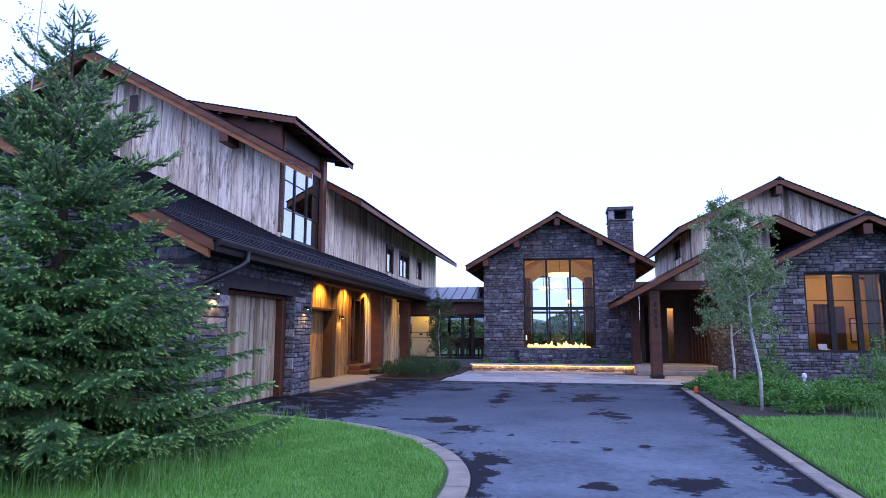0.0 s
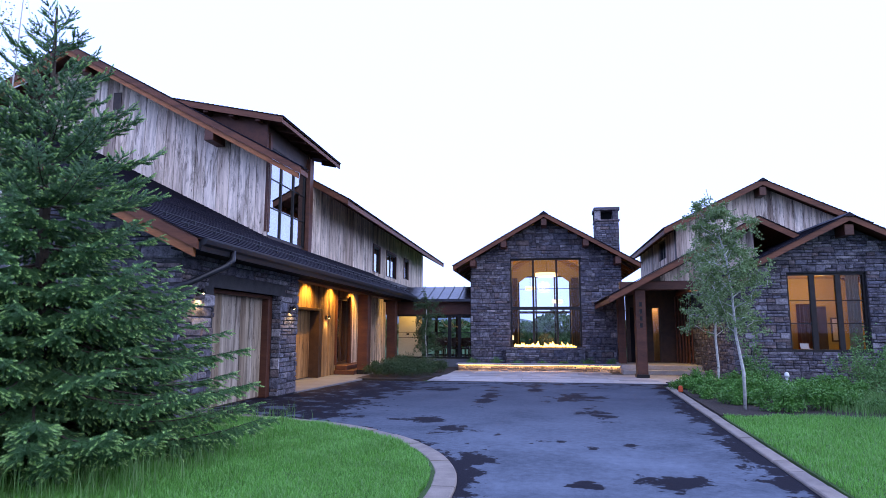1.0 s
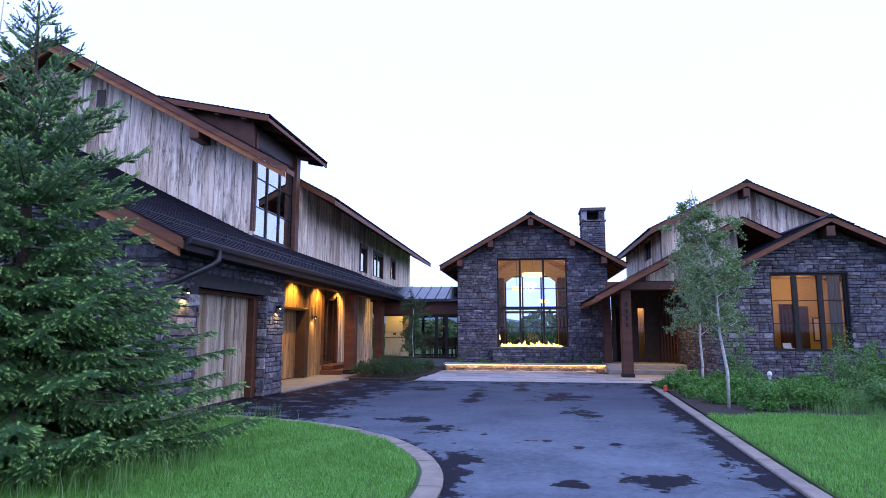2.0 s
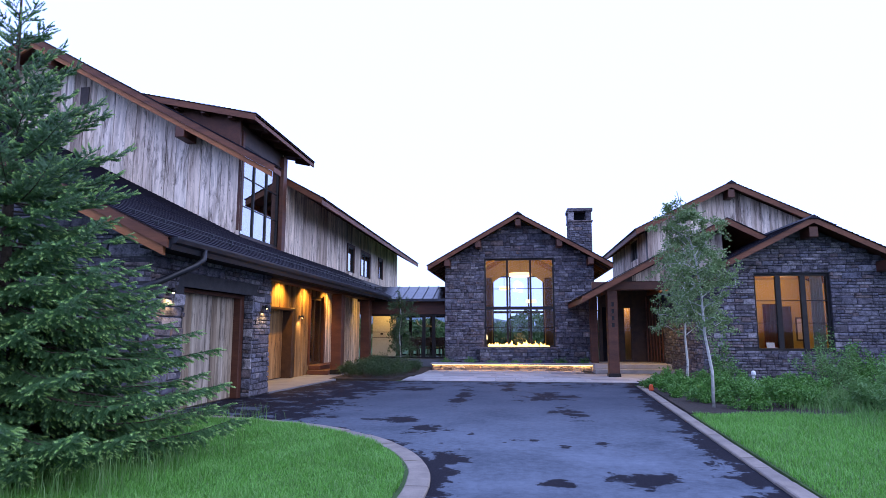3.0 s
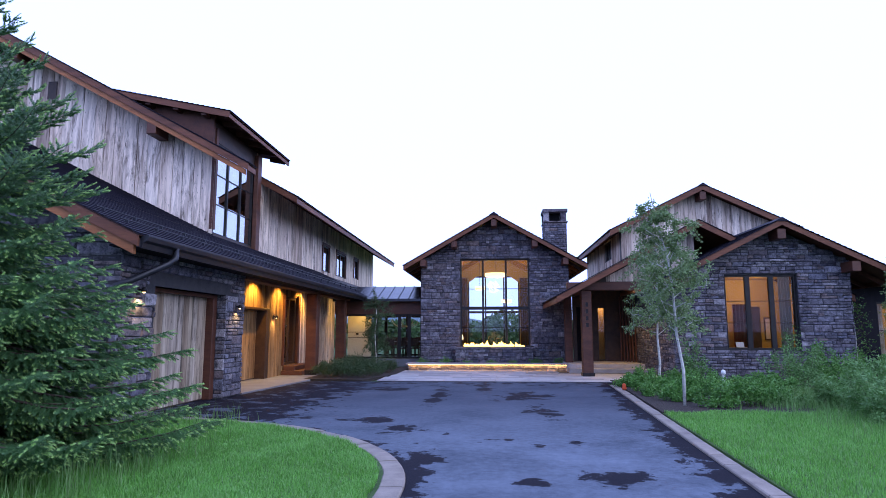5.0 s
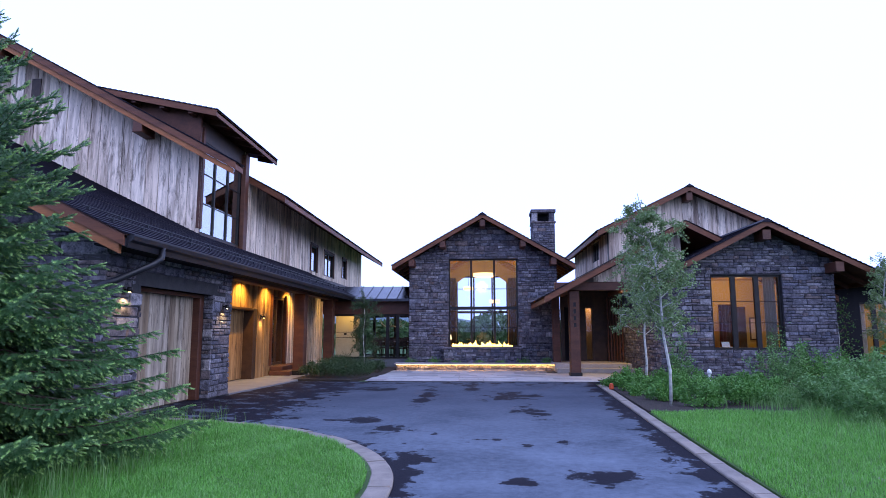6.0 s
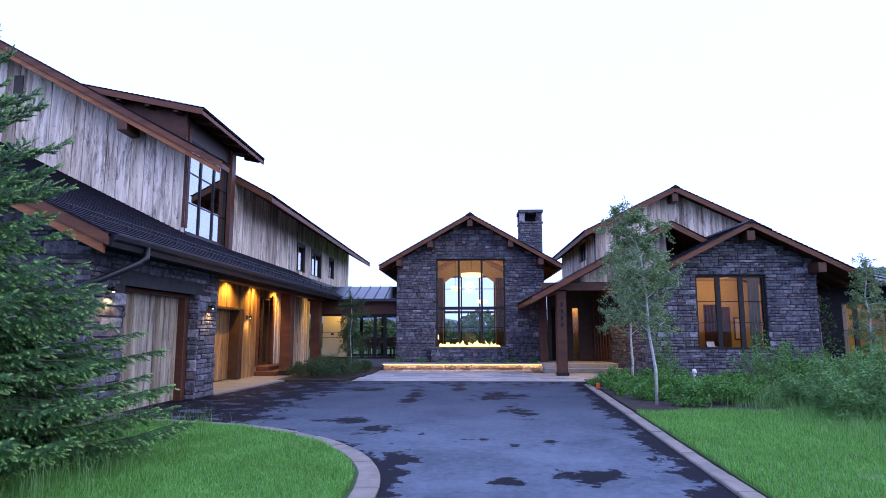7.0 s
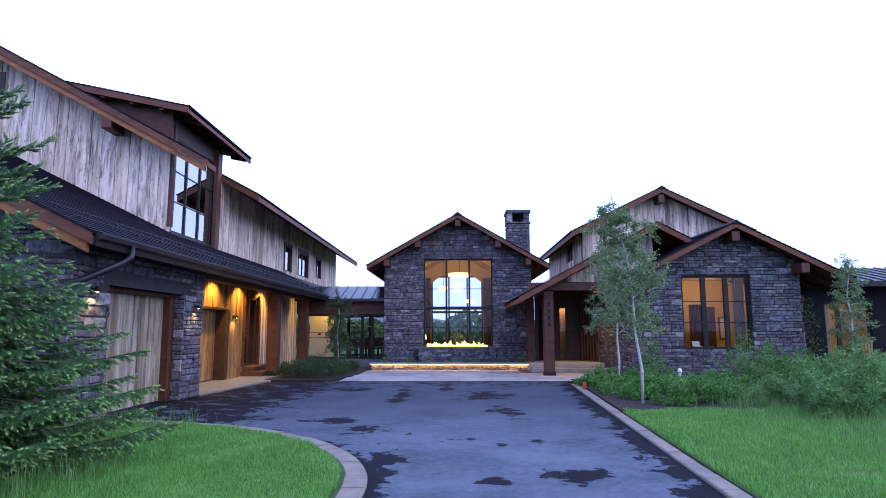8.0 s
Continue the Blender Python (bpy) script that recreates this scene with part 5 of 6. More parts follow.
def spruce(x, y, h, seed=1):
    rng = np.random.default_rng(seed)
    tree = thing("spruce", "bushy blue-green spruce with pale new tips on the lawn", "tree", (x, y, 0))
    part("trunk", tube([(x, y, -0.05), (x - 0.1, y, h * 0.5), (x - 0.197, y, h * 0.985)], 0.11, 9, taper=0.012), SPRUCEBARK, tree)
    reach = lambda z: float(np.interp(z, [0.2, 1.1, 2.0, 2.9, 3.6, 4.3, 5.0, 5.5, h], [2.5, 2.4, 2.0, 1.45, 1.12, 0.72, 0.45, 0.22, 0.06]))
    axis = lambda z: x - 0.2 * z / h
    limbs = bmesh.new()
    B, D, L, TB, TD, TL = [], [], [], [], [], []
    z = 0.28
    while z < h - 0.12:
        count = 14 if z < 2.4 else (8 if z < 3.4 else (6 if z < 4.6 else 5))
        turn = rng.uniform(0, math.tau)
        for k in range(count):
            zz = z + rng.uniform(-0.08, 0.08)
            az = turn + k * math.tau / count + rng.uniform(-0.25, 0.25)
            r = reach(zz) * rng.uniform(0.72, 1.12)
            rise = float(np.interp(zz, [0.3, 1.5, 3.2, h], [-0.1, -0.26, 0.08, 0.85]))
            out = np.array([math.cos(az), math.sin(az), 0])
            pts = []
            for q in np.linspace(0, 1, 7):
                pts.append(np.array([axis(zz), y, zz]) + out * r * q + np.array([0, 0, r * (rise * q - 0.12 * q * (1 - q) * 2 + 0.14 * q * q)]))
            tube([tuple(p) for p in pts], 0.007 * r + 0.004, 4, limbs, 0.002)
            across = np.array([-out[1], out[0], 0])
            n = max(5, int(r / 0.042))
            for j in range(n):
                q = 0.16 + 0.84 * (j + rng.uniform(0, 1)) / n
                i = min(5, int(q * 6))
                p = pts[i] + (pts[i + 1] - pts[i]) * (q * 6 - i)
                t = (pts[i + 1] - pts[i]) / np.linalg.norm(pts[i + 1] - pts[i])
                sgn = 1 if j % 2 else -1
                length = (0.10 + 0.32 * (1 - q) ** 0.8 * min(1, r)) * rng.uniform(0.7, 1.2)
                sag = rng.uniform(-0.85, 0.0) if zz < 3 else rng.uniform(-0.1, 0.4)
                d = t * 0.75 + across * sgn * rng.uniform(0.5, 1.0) + np.array([0, 0, sag])
                d /= np.linalg.norm(d)
                steps = max(1, int(length / 0.085))
                for m in range(steps):
                    s0 = p + d * length * m / steps
                    B.append(s0)
                    D.append(d)
                    L.append(length / steps * 1.15)
                    if m and length > 0.14:
                        for e in (-1, 1):
                            dd = d + across * e * 0.8 + t * 0.3 + np.array([0, 0, rng.uniform(-0.35, 0.1)])
                            dd /= np.linalg.norm(dd)
                            B.append(s0)
                            D.append(dd)
                            L.append(0.08 * rng.uniform(0.8, 1.3))
                            if rng.random() < 0.35 + 0.35 * q:
                                TB.append(s0 + dd * 0.06)
                                TD.append(dd)
                                TL.append(0.045)
                if rng.random() < 0.25 + 0.6 * q:
                    TB.append(p + d * length * 0.95)
                    TD.append(d)
                    TL.append(0.06)
            end = (pts[-1] - pts[-2]) / np.linalg.norm(pts[-1] - pts[-2])
            B.append(pts[-2])
            D.append(end)
            L.append(np.linalg.norm(pts[-1] - pts[-2]))
            TB.append(pts[-1] - end * 0.02)
            TD.append(end)
            TL.append(0.09)
        z += float(np.interp(z, [0, 3, h], [0.17, 0.23, 0.32]))
    for q in np.linspace(0, 1, 7):
        TB.append(np.array([axis(h * (0.86 + q * 0.12)), y, h * 0.86 + q * h * 0.12]))
        TD.append(np.array([0.0, 0, 1]))
        TL.append(0.12)
    part("branch_work", limbs, SPRUCEBARK, tree)["kind"] = "stuff"
    v, f = needle_mesh(np.array(B), np.array(D), np.array(L), rng, 46)
    raw("crown", v, f, NEEDLES, tree, "dense dark needles")["kind"] = "stuff"
    v, f = needle_mesh(np.array(TB), np.array(TD), np.array(TL), rng, 40, 0.026, 0.0042, 0.6)
    raw("new_growth", v, f, NEWTIPS, tree, "paler needle tips")["kind"] = "stuff"


NEWTIPS = leafy("pale_new_spruce_needles", [(0.288, 0.497, 0.162), (0.489, 0.718, 0.254), (0.374, 0.593, 0.196), (0.719, 0.911, 0.393)], 0.5, 0.25)
spruce(-5.95, 6.55, 5.85)


def aspen(x, y, h, lean=(0, 0), crown=(0.45, 1.0), width=0.7, leaves=2600, seed=1, label="slender pale-barked aspen with small green leaves", leaf=0.05, thick=0.045, material=None):
    rng = np.random.default_rng(seed)
    tree = thing("aspen", label, "tree", (x, y, 0), "young aspens")
    kink = rng.uniform(-0.05, 0.05, (7, 2))
    pts = [(x + lean[0] * q * q + kink[i, 0] * (q > 0), y + lean[1] * q + kink[i, 1] * (q > 0), 0.0 + h * q) for i, q in enumerate(np.linspace(0, 1, 7))]
    part("trunk", tube(pts, thick, 9, taper=0.008), ASPENBARK, tree, "", True)
    P = np.array(pts)
    limbs, spots = bmesh.new(), []
    n = 26
    for i in range(n):
        q = crown[0] - 0.08 + (crown[1] - crown[0]) * 0.96 * (i + rng.uniform(0, 1)) / n
        k = min(5, int(q * 6))
        p = P[k] + (P[k + 1] - P[k]) * (q * 6 - k)
        az = i * 2.4 + rng.uniform(-0.5, 0.5)
        rel = (q - crown[0]) / (crown[1] - crown[0])
        r = width * float(np.interp(rel, [-0.2, 0.1, 0.45, 1.0], [0.75, 1.0, 0.85, 0.15])) * rng.uniform(0.6, 1.25)
        out = np.array([math.cos(az), math.sin(az), rng.uniform(0.35, 0.95)])
        line = [p, p + out * r * 0.4 + rng.normal(0, 0.03, 3), p + out * r * 0.75 + rng.normal(0, 0.05, 3), p + out * r + np.array([0, 0, -0.05])]
        tube([tuple(a) for a in line], 0.012, 5, limbs, 0.003)
        for b in range(7):
            s = rng.uniform(0.3, 1.0)
            j = min(2, int(s * 3))
            o = line[j] + (line[j + 1] - line[j]) * (s * 3 - j)
            e = o + rng.normal(0, 0.17, 3) * (0.5 + width)
            tube([tuple(o), tuple((o + e) / 2 + rng.normal(0, 0.02, 3)), tuple(e)], 0.004, 3, limbs, 0.0015)
            spots.append((o, e))
    part("limb_work", limbs, ASPENBARK if material is None else TWIG, tree)["kind"] = "stuff"
    pick = rng.integers(0, len(spots), leaves)
    s = rng.uniform(0.15, 1.1, (leaves, 1))
    O, E_ = np.array([a for a, _ in spots]), np.array([b for _, b in spots])
    at = O[pick] + (E_[pick] - O[pick]) * s + rng.normal(0, 0.035, (leaves, 3))
    v, f = leaf_mesh(at, leaf, rng, 0.7, 1.15, 0.25)
    raw("crown", v, f, material or ASPENLEAF, tree, "loose crown of small leaves")["kind"] = "stuff"


aspen(4.0, 13.4, 4.6, (-0.5, 0), (0.4, 1.0), 0.72, 12500, 3, leaf=0.046, thick=0.036)
aspen(4.53, 17.4, 4.3, (0.1, 0), (0.4, 1.0), 0.8, 7500, 4, leaf=0.05, thick=0.038)
aspen(12.25, 19.2, 3.95, (0.0, 0), (0.36, 1.0), 0.5, 6500, 5, leaf=0.05)
aspen(-9.6, 9.35, 8.2, (0.1, 0), (0.3, 1.0), 0.8, 1500, 6, "tall thin aspen beside the stone end wall", 0.05, 0.028)
aspen(-9.9, 8.6, 5.2, (0.2, 0), (0.25, 1.0), 0.9, 2200, 16, "leafy young aspen behind the spruce")
aspen(-4.6, 24.3, 3.15, (0.0, 0), (0.2, 1.0), 0.6, 6500, 7, "small dark-leaved tree beside the hedge", 0.045, 0.03, HEDGELEAF)
aspen(12.0, 21.4, 2.9, (0.0, 0), (0.2, 1.0), 0.5, 900, 9, "thin leafy sapling against the dark wing", 0.05, 0.02, SHRUBLEAF)


def shrub(x, y, r, h, n, seed, material, label, leaf=0.045, group="garden shrubs", long=1.3, wild=0.25, name="shrub", ground=0.04):
    rng = np.random.default_rng(seed)
    bush = thing(name, label, "shrub", (x, y, ground), group)
    stems, tips = bmesh.new(), []
    for i in range(max(14, int(r * 34))):
        az, q = rng.uniform(0, math.tau), math.sqrt(rng.uniform(0, 1))
        top = np.array([x + r * q * math.cos(az), y + r * q * math.sin(az), ground + h * (1 - 0.55 * q * q) * rng.uniform(1 - wild * 1.5, 1 + wild)])
        root = np.array([x + 0.25 * r * q * math.cos(az), y + 0.25 * r * q * math.sin(az), ground - 0.02])
        midp = (root + top) / 2 + np.array([0.12 * r * math.cos(az), 0.12 * r * math.sin(az), 0.08 * h])
        tube([tuple(root), tuple(midp), tuple(top)], 0.006, 4, stems, 0.002)
        tips.append((root, midp, top))
    part("stem_work", stems, TWIG, bush)["kind"] = "stuff"
    k = rng.integers(0, len(tips), n)
    s = rng.uniform(0.25, 1.03, (n, 1)) ** 0.7
    A, M, Z = (np.array([t[j] for t in tips])[k] for j in range(3))
    at = (1 - s) ** 2 * A + 2 * s * (1 - s) * M + s * s * Z + rng.normal(0, 0.035 + 0.05 * r * 0.6, (n, 3))
    at[:, 2] = np.maximum(at[:, 2], ground + 0.01)
    v, f = leaf_mesh(at, leaf, rng, 0.7, long, -0.25)
    raw("foliage", v, f, material, bush)["kind"] = "stuff"


rng_s = random.Random(21)
# low shrubs along the kerb and under the aspens
low = [(3.85, 17.9, 0.45, 0.42), (4.4, 18.5, 0.5, 0.45), (3.95, 16.6, 0.4, 0.38), (4.7, 16.9, 0.5, 0.5), (5.4, 18.2, 0.55, 0.5), (3.95, 15.5, 0.42, 0.36), (4.7, 15.6, 0.5, 0.45), (5.5, 16.6, 0.55, 0.5),
       (4.15, 14.4, 0.42, 0.38), (4.9, 14.3, 0.55, 0.5), (5.7, 15.0, 0.6, 0.55), (4.6, 13.3, 0.45, 0.42), (5.4, 13.6, 0.55, 0.45), (6.4, 16.8, 0.5, 0.36), (6.4, 15.8, 0.6, 0.45), (6.3, 14.0, 0.55, 0.4), (7.2, 16.4, 0.6, 0.5)]
for i, (x, y, r, h) in enumerate(low):
    shrub(x, y, r * 0.92, h * (0.72 + 0.4 * ((i * 7) % 5) / 4), int(5200 * r), 100 + i, SHRUBLEAF, "low dark green spreading shrub in mulch", 0.042)
# loose shrubs before the stone wing
for i, (x, y, r, h) in enumerate([(6.1, 19.4, 0.5, 1.05), (8.05, 17.3, 0.85, 1.25), (9.0, 18.2, 0.7, 0.95), (10.1, 18.6, 0.8, 0.9), (8.6, 15.6, 0.8, 0.6), (11.3, 18.6, 0.6, 0.75), (9.6, 16.6, 0.7, 0.6)]):
    shrub(x, y, r, h, int(4200 * r), 140 + i, WILLOWLEAF if i in (0, 1) else SHRUBLEAF, "loose upright leafy shrub before the stone wall", 0.045, wild=0.5)
# silvery willows in the long grass
for i, (x, y, r, h) in enumerate([(7.0, 11.2, 0.95, 0.95), (8.2, 12.0, 1.0, 1.05), (8.3, 13.9, 0.9, 0.85), (9.6, 13.0, 1.0, 1.0), (7.1, 12.9, 0.7, 0.7), (9.4, 11.0, 1.0, 1.0), (10.6, 15.2, 1.0, 1.0), (12.3, 17.0, 1.0, 0.8)]):
    shrub(x, y, r, h, int(7500 * r), 160 + i, WILLOWLEAF, "silvery willow shrub in long grass", 0.034, "willow shrubs", 2.4, 0.5)
# hedge before the porch
for i, (x, y, r, h) in enumerate([(-5.7, 20.7, 0.5, 0.52), (-5.0, 20.6, 0.55, 0.55), (-4.3, 20.7, 0.5, 0.5), (-5.6, 21.6, 0.6, 0.6), (-4.8, 21.6, 0.65, 0.62), (-4.1, 21.9, 0.5, 0.55), (-5.4, 22.8, 0.7, 0.66), (-4.5, 23.2, 0.6, 0.6), (-5.5, 24.2, 0.7, 0.7), (-3.95, 23.2, 0.4, 0.5)]):
    shrub(x, y, r, h, int(3600 * r), 180 + i, HEDGELEAF, "dense clipped dark hedge shrub by the porch", 0.036, "porch hedge", wild=0.12)
# small plants at the foot of the gable, and one in the planter
for i in range(7):
    shrub(-2.9 + i * 0.95, 26.15, 0.25, 0.16 if 1 < i < 5 else 0.26, 300, 200 + i, SHRUBLEAF, "small green plant at the gable foot", 0.04, "gable plants", ground=0.2)
shrub(14.08, 22.2, 0.28, 0.4, 700, 220, SHRUBLEAF, "green plant growing in the terrace planter", 0.045, ground=0.77)
for i, (x, y) in enumerate([(-9.6, 7.6), (-8.6, 8.9), (-11.0, 8.2)]):
    shrub(x, y, 0.9, 1.3, 2000, 230 + i, SHRUBLEAF, "dark leafy shrub by the stone end wall", 0.06, "end wall shrubs")


def blades(name, at, height, width, rng, material, label, category, lean=0.45):
    """Grass: each blade a bent strip of two quads ending in a point."""
    n = len(at)
    az = rng.uniform(0, math.tau, n)
    out = np.stack([np.cos(az), np.sin(az), np.zeros(n)], 1)
    side = np.stack([-np.sin(az), np.cos(az), np.zeros(n)], 1) * (width * rng.uniform(0.7, 1.3, n))[:, None]
    hh = (height * rng.uniform(0.55, 1.25, n))[:, None]
    b = (lean * rng.uniform(0.1, 1.0, n))[:, None]
    up = np.array([[0.0, 0, 1]])
    m = at + up * hh * 0.55 + out * hh * b * 0.3
    t = at + up * hh * (1 - 0.25 * b) + out * hh * b
    v = np.stack([at - side, at + side, m + side * 0.7, m - side * 0.7, t], 1).reshape(-1, 3)
    k = np.arange(n) * 5
    faces = [tuple(f) for f in np.stack([k, k + 1, k + 2, k + 3], 1)] + [tuple(f) for f in np.stack([k + 3, k + 2, k + 4], 1)]
    ob = raw(name, v, faces, material)
    return tagged(ob, label, category, kind="stuff")


rg = np.random.default_rng(77)


def scatter(n, x0, x1, y0, y1, keep):
    p = np.stack([rg.uniform(x0, x1, n), rg.uniform(y0, y1, n), np.full(n, 0.03)], 1)
    return p[keep(p[:, 0], p[:, 1])]


in_lawn = lambda x, y: ((x < -1.2) & (y < 6.2)) | ((y >= 6.2) & (((x + 6.5) / 5.3) ** 2 + ((y - 6.2) / 4.65) ** 2 < 1) & (x > -6.5)) | ((x <= -6.5) & (y < 10.85))
p = scatter(190000, -6.6, -1.1, 4.6, 10.95, in_lawn)
blades("lawn_grass", p, 0.07 + 0.04 * np.sin(p[:, 0] * 5.3 + p[:, 1]) * np.sin(p[:, 1] * 4.1) * 0.6 + 0.02 * np.sin(p[:, 0] * 2.1) * np.sin(p[:, 1] * 1.7), 0.0035, rg, GRASS, "bright green mown lawn grass", "grass", 0.95)
p = scatter(9000, -7.2, -3.6, 5.0, 10.6, lambda x, y: in_lawn(x, y) & (rg.uniform(0, 1, len(x)) < np.exp(-(((x + 5.0) / 1.2) ** 2 + ((y - 6.6) / 1.6) ** 2)) + 0.25 * (y > 9.9) * (x < -4.2)))
blades("long_grass", p, 0.36, 0.0035, rg, TALLGRASS, "long uncut grass round the spruce", "grass", 0.7)
p = scatter(150000, 2.8, 12.0, 5.2, 12.6, lambda x, y: (x > kerb_x(y) + 0.26) & (x < 1.0 * y + 1.5) & (y < 12.5 + 0.25 * np.sin(x * 3)))
blades("verge_grass", p, 0.075 + 0.05 * np.clip((p[:, 0] - 4.5) / 2, 0, 1), 0.004, rg, GRASS, "bright green grass verge beside the kerb", "grass", 0.9)
p = scatter(24000, 4.4, 12.5, 7.0, 15.5, lambda x, y: (x < 1.0 * y + 1.0) & (rg.uniform(0, 1, len(x)) < np.clip((x - 4.9) / 2.6, 0, 1) * 0.9) & (x > 3.4 + 0.5 * np.maximum(0, y - 11)))
blades("meadow_grass", p, 0.36, 0.004, rg, TALLGRASS, "long meadow grass among the willows", "grass", 0.65)
p = scatter(26000, 5.6, 16.0, 13.0, 20.1, lambda x, y: (x < 0.95 * y) & (np.sin(x * 1.3) * np.sin(y * 1.1) > -0.1))
blades("bed_grass", p, 0.16, 0.005, rg, TALLGRASS, "thin grass between the bed shrubs", "grass", 0.6)

# distance: woods and hills beyond the house
n = 42000
wx = rg.uniform(-75, 95, n)
crest = 2.7 + 0.5 * np.sin(wx * 0.21) + 0.45 * np.sin(wx * 0.53 + 1) + 0.35 * np.sin(wx * 1.3)
wz = rg.uniform(0, 1, n) ** 0.8 * crest
v, f = leaf_mesh(np.stack([wx, 66 + rg.normal(0, 2.0, n) - 1.5 * np.sin(wx * 0.8), wz], 1), 0.5, rg, 0.8, 1.2)
tagged(raw("far_woods", v, f, WOODS), "green woods beyond the house", "trees", kind="stuff")
# distance haze is mixed into the hill colour itself
HILL = surface("hazy_blue_hill", (0.1, 0.14, 0.17), (0.16, 0.2, 0.23), 0.01, 0.2, rough=0.95, relief=0.0)
bm = bmesh.new()
rows = [[bm.verts.new((-700 + 1400 * i / 60, 600 + 60 * j, -1 if j == 0 else 16 + 7 * math.sin(i * 0.35) + 4 * math.sin(i * 0.9 + 1))) for i in range(61)] for j in range(2)]
for i in range(60):
    bm.faces.new((rows[0][i], rows[0][i + 1], rows[1][i + 1], rows[1][i]))
tagged(part("backdrop", bm, HILL), "low hazy blue hills on the horizon", "hills", kind="structure")


# ---------------- pieces: stones, kerbs, pavers ----------------
def stone_shapes(count=28, seed=40):
    """Unit stones, 1 x 1 with depth 1 towards -y: rough faces with chipped edges."""
    rng, out = random.Random(seed), []
    for i in range(count):
        bm = bmesh.new()
        j = lambda s: rng.uniform(-s, s)
        back = [bm.verts.new(p) for p in ((0, 0, 0), (1, 0, 0), (1, 0, 1), (0, 0, 1))]
        ring = [bm.verts.new((abs(j(0.1)), -0.62 + j(0.15), abs(j(0.16)))), bm.verts.new((1 - abs(j(0.1)), -0.62 + j(0.15), abs(j(0.16)))),
                bm.verts.new((1 - abs(j(0.1)), -0.62 + j(0.15), 1 - abs(j(0.16)))), bm.verts.new((abs(j(0.1)), -0.62 + j(0.15), 1 - abs(j(0.16))))]
        face = [bm.verts.new((0.07 + j(0.06), -0.92 + j(0.14), 0.14 + j(0.09))), bm.verts.new((0.93 + j(0.06), -0.92 + j(0.14), 0.14 + j(0.09))),
                bm.verts.new((0.93 + j(0.06), -0.92 + j(0.14), 0.86 + j(0.09))), bm.verts.new((0.07 + j(0.06), -0.92 + j(0.14), 0.86 + j(0.09)))]
        mid = bm.verts.new((0.5 + j(0.2), -1.0 + j(0.12), 0.5 + j(0.15)))
        for k in range(4):
            n = (k + 1) % 4
            bm.faces.new((back[k], back[n], ring[n], ring[k]))
            bm.faces.new((ring[k], ring[n], face[n], face[k]))
            bm.faces.new((face[k], face[n], mid))
        out.append(mesh_of("stone", bm, STONE))
    return out


SHAPES = stone_shapes()


def lay_stones(wall, axis, at, a0, a1, z0, top, holes, seed, out=-1, rows=(0.08, 0.24), lengths=(0.14, 0.6), first=300, near=None, depth=0.045):
    """Courses of uneven ledge stones on a wall's face. The stones nearest to `near` are single parts, the rest one joined part."""
    rng, places = random.Random(seed), []
    z, high = z0, max(top(a) for a in (*top.breaks, a0, a1))
    while z < high - 0.05:
        h = rng.uniform(*rows)
        a = a0 - rng.uniform(0, 0.2)
        while a < a1:
            w = rng.uniform(*lengths) * (0.75 + h * 1.6)
            b = a + w
            cells = [(a, b, z, z + h)]
            if h > 0.15 and rng.random() < 0.62:
                m = z + h * rng.uniform(0.4, 0.6)
                cells = [(a, b, z, m), (a, a + w * rng.uniform(0.4, 0.6), m, z + h)]
                cells.append((cells[1][1], b, m, z + h))
            for p, q, s, t in cells:
                p, q = max(p, a0), min(q, a1)
                t = min(t, top((p + q) / 2) + 0.03)
                if top(p) < s or top(q) < s:
                    t = min(t, min(top(p), top(q)) + 0.05)
                for h0, h1, g0, g1 in holes:
                    if p < h1 and q > h0 and s < g1 - 0.01 and t > g0 + 0.01:
                        if s < g0 - 0.04:
                            t = g0
                        elif t > g1 + 0.04:
                            s = g1
                        elif p < h0 - 0.04:
                            q = h0
                        elif q > h1 + 0.04:
                            p = h1
                        else:
                            q = p
                if q - p > 0.05 and t - s > 0.035:
                    places.append((p, q, s, t))
            a = b
        z += h
    mid = near if near is not None else (a0 + a1) / 2
    places.sort(key=lambda c: abs((c[0] + c[1]) / 2 - mid[0]) + abs((c[2] + c[3]) / 2 - mid[1]) if isinstance(mid, tuple) else 0)
    gap = 0.007
    turn = {("y", -1): Matrix.Identity(4), ("x", 1): Matrix.Rotation(radians(90), 4, "Z"), ("x", -1): Matrix.Rotation(radians(-90), 4, "Z")}[(axis, out)]
    up, shift = wall, Vector()
    while up is not None:
        shift += up.location
        up = up.parent
    V, F = [], []
    for i, (p, q, s, t) in enumerate(places):
        d = depth * rng.uniform(0.7, 1.25)
        size = Matrix.Diagonal((q - p - gap, d, t - s - gap, 1))
        if axis == "y":
            m = Matrix.Translation((p + gap / 2, at + 0.004, s + gap / 2)) @ size
        elif out > 0:
            m = Matrix.Translation((at - 0.004, p + gap / 2, s + gap / 2)) @ turn @ size
        else:
            m = Matrix.Translation((at + 0.004, q - gap / 2, s + gap / 2)) @ turn @ size
        me = SHAPES[rng.randrange(len(SHAPES))]
        if i < first:
            ob = new("stone", me)
            ob.parent = wall
            ob.matrix_basis = Matrix.Translation(-shift) @ m
        else:
            k = len(V)
            V += [tuple(m @ v.co) for v in me.vertices]
            F += [tuple(k + j for j in poly.vertices) for poly in me.polygons]
    if V:
        me = bpy.data.meshes.new("stone_infill")
        me.from_pydata([tuple(Vector(v) - shift) for v in V], [], F)
        me.materials.append(STONE)
        ob = new("stone_infill", me)
        ob.parent = wall
        ob["kind"] = "stuff"


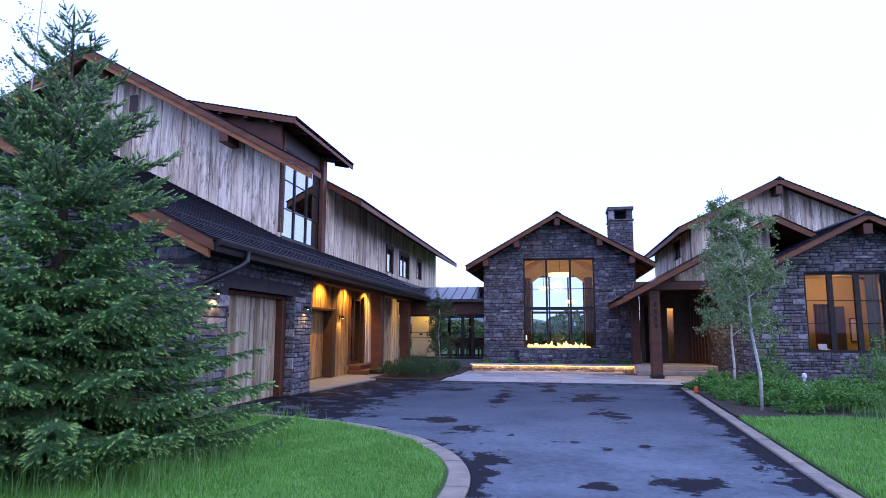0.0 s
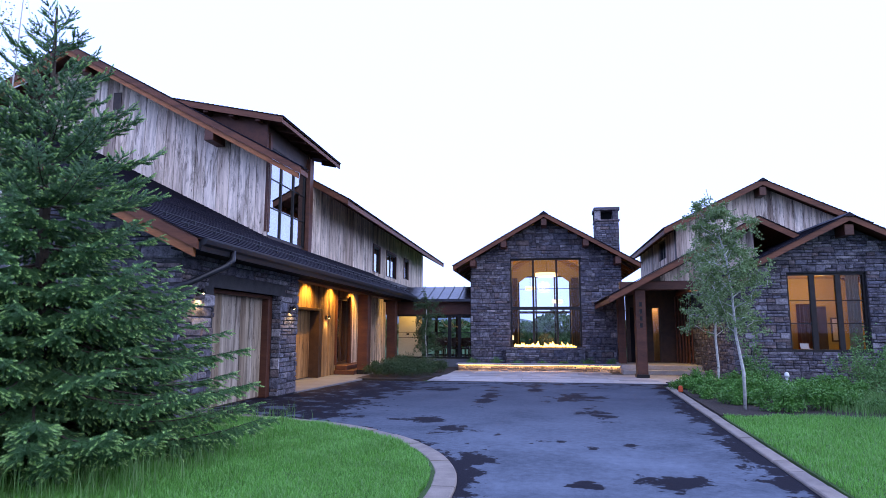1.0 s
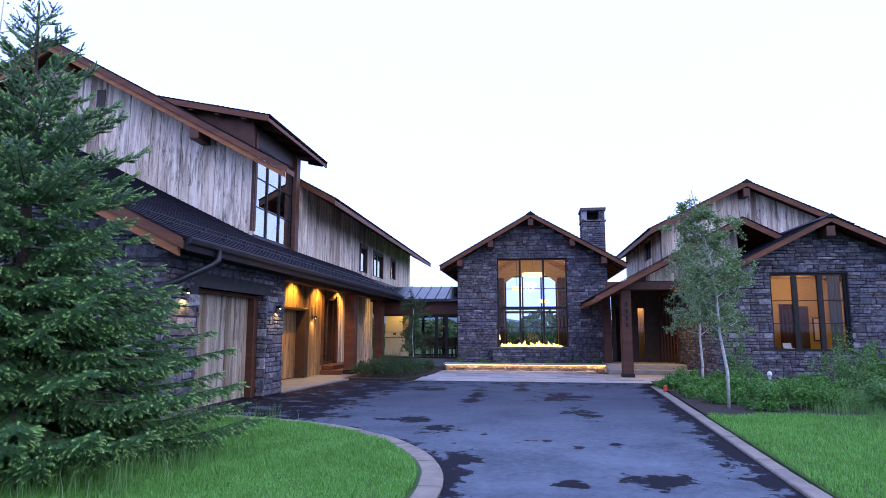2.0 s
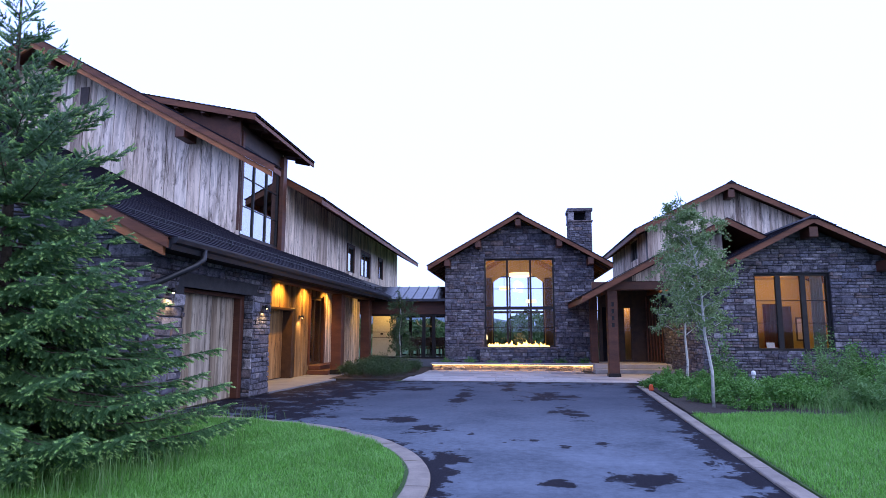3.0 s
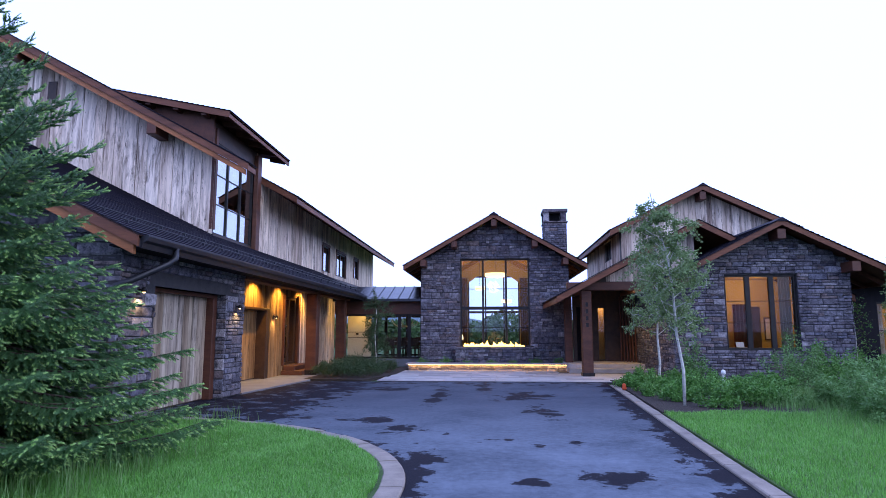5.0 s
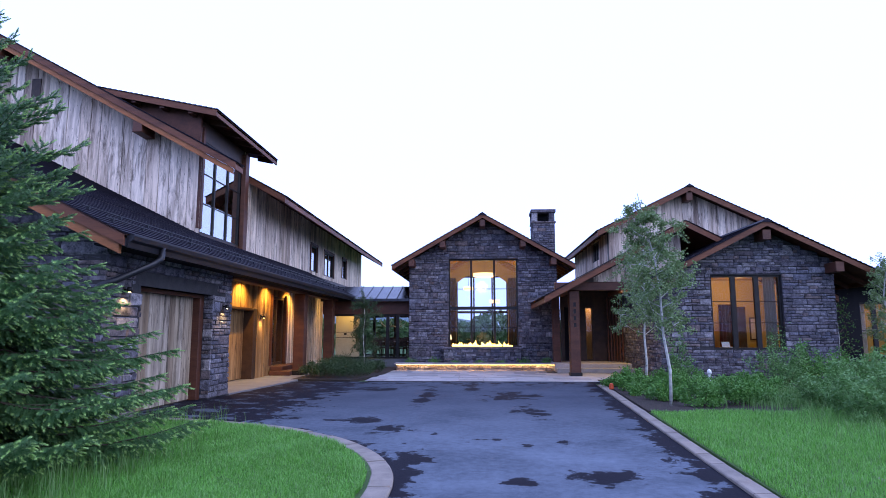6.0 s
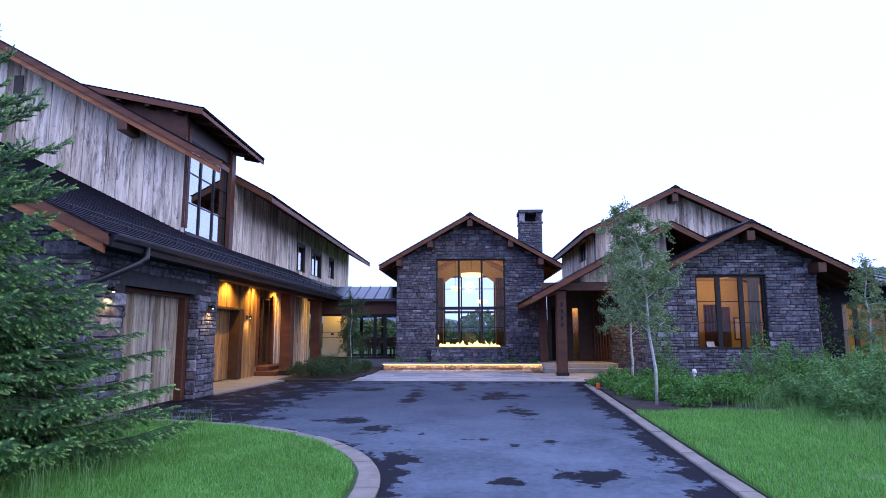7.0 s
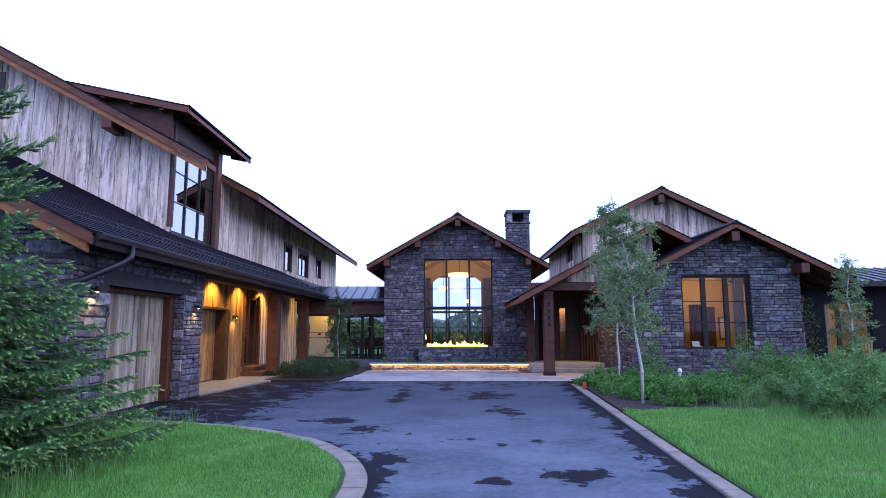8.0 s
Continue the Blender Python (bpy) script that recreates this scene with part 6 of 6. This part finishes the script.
lay_stones(wing_wall, "y", WY + 0.03, WX0, WX1, 0.05, wing_top, [WHOLE], 51, near=(8.4, 2.0), first=320)
lay_stones(wing_west, "x", WX0 + 0.03, WY, 26.2, 0.05, Line((20, 3.3), (27, 3.3)), [], 52, out=-1, first=120, near=(21.5, 1.2))
lay_stones(gable_wall, "y", GY + 0.03, GX0, GX1, 0.15, gable_top, [GHOLE], 53, near=(0.2, 2.6), first=330, rows=(0.08, 0.3), lengths=(0.12, 0.55))
lay_stones(garage_wall, "x", -6.43, 10.1, 15.47, 0.02, east_top, [(11.25, 14.4, 0, 2.46), (11.0, 14.65, 2.46, 2.72)], 54, out=1, first=220, near=(14.0, 1.6), rows=(0.14, 0.3), lengths=(0.3, 0.8))
lay_stones(south_wall, "y", 10.13, -12.0, -6.4, 0.02, south_top, [], 55, near=(-6.4, 2.0), first=200, rows=(0.14, 0.26), lengths=(0.35, 0.9))
lay_stones(bpy.data.objects["trough_body"], "y", 26.45, -1.56, 1.75, 0.2, Line((-2, 0.81), (2, 0.81)), [], 56, first=60, near=(0, 0.5), rows=(0.1, 0.18), depth=0.03)
lay_stones(stack, "y", 30.0, 2.66, 3.74, 4.6, Line((2, 6.9), (4, 6.9)), [], 57, first=80, near=(3.2, 6.2), rows=(0.1, 0.2), lengths=(0.2, 0.5), depth=0.03)
lay_stones(stack, "x", 2.66, 30.0, 31.1, 4.6, Line((29, 6.9), (32, 6.9)), [], 58, out=-1, first=60, near=(30.5, 6.2), rows=(0.1, 0.2), lengths=(0.2, 0.5), depth=0.03)
# reveal of the garage pillar
lay_stones(garage_wall, "y", 14.4, -6.64, -6.4, 0.02, Line((-7, 2.45), (-6, 2.45)), [], 59, first=20, near=(-6.5, 1.2), rows=(0.14, 0.3), lengths=(0.2, 0.4), depth=0.03)


# kerb stones: straight run on one side, curved run on the other
def kerb_run(name, line, width, label, length=0.75, seed=4, high=0.035, side=-1):
    kerb = thing(name, label, "kerb", kind="structure")
    rng = random.Random(seed)
    pts = [Vector((*p, 0)) for p in line]
    dist = [0.0]
    for a, b in zip(pts, pts[1:]):
        dist.append(dist[-1] + (b - a).length)

    def at(s):
        s = min(max(s, 0), dist[-1])
        i = next(k for k in range(len(dist) - 1) if dist[k + 1] >= s - 1e-9)
        f = (s - dist[i]) / (dist[i + 1] - dist[i])
        p = pts[i].lerp(pts[i + 1], f)
        a, b = pts[max(i - 1, 0)], pts[min(i + 2, len(pts) - 1)]
        d = (b - a).normalized()
        return p, Vector((-d.y, d.x, 0)) * -side
    s = 0.0
    while s < dist[-1] - 0.1:
        e = min(dist[-1], s + length * rng.uniform(0.75, 1.2))
        bm = bmesh.new()
        z = high + rng.uniform(-0.006, 0.006)
        cols = []
        for k in range(4):
            p, nrm = at(s + 0.008 + (e - s - 0.016) * k / 3)
            w = width * rng.uniform(0.97, 1.03)
            ring = [p + Vector((0, 0, -0.06)), p + Vector((0, 0, z - 0.012)), p + nrm * 0.015 + Vector((0, 0, z)), p + nrm * (w - 0.015) + Vector((0, 0, z)), p + nrm * w + Vector((0, 0, z - 0.012)), p + nrm * w + Vector((0, 0, -0.06))]
            cols.append([bm.verts.new(v) for v in ring])
        for a, b in zip(cols, cols[1:]):
            for k in range(6):
                bm.faces.new((a[k], a[(k + 1) % 6], b[(k + 1) % 6], b[k]))
        bm.faces.new(cols[0])
        bm.faces.new(cols[-1][::-1])
        part("kerb_stone", bm, KERB, kerb)
        s = e
    return kerb


kerb_run("kerb_right", [(kerb_x(q), q) for q in (-4.0, 6.0, 12.0, 18.6)], 0.2, "straight pale granite kerb along the drive", side=1)
kerb_run("kerb_left", drive_edge(0.0, 30)[1:], 0.25, "curved pale granite kerb round the lawn", side=-1, seed=5)

# patio of large pale pavers
patio = thing("patio", "patio of large pale stone pavers before the gable", "patio", kind="structure")
part("bedding", box(-3.6, 5.85, 19.72, 24.97, -0.05, 0.012), MORTAR, patio)
rng = random.Random(6)
y = 19.72
while y < 24.9:
    d = min(24.95 - y, rng.choice((0.45, 0.6, 0.75)))
    x = -3.6 - rng.uniform(0, 0.5)
    while x < 5.8:
        w = rng.uniform(0.6, 1.3)
        x0, x1 = max(x, -3.6 - (0.1 if y < 21 else 0)), min(x + w, 5.84)
        if x1 - x0 > 0.1 and not (y + d > 23.9 and x1 > 2.9):
            part("paver", box(x0 + 0.005, x1 - 0.005, y + 0.005, y + d - 0.005, 0.012, 0.03 + rng.uniform(-0.002, 0.002), 0.004), PAVER, patio)
        x += w
    y += d
slabs = thing("flagstone", "flat pale stone slab in the verge grass", "stone", (4.7, 7.0, 0))
part("slab", box(4.2, 5.3, 6.9, 7.1, -0.02, 0.045, 0.012), KERB, slabs)
lay_stones(bpy.data.objects["bench_face"], "y", 24.97, -3.4, 3.05, 0.01, Line((-4, 0.24), (4, 0.24)), [], 61, first=60, near=(0, 0.1), rows=(0.07, 0.13), lengths=(0.25, 0.7), depth=0.035)
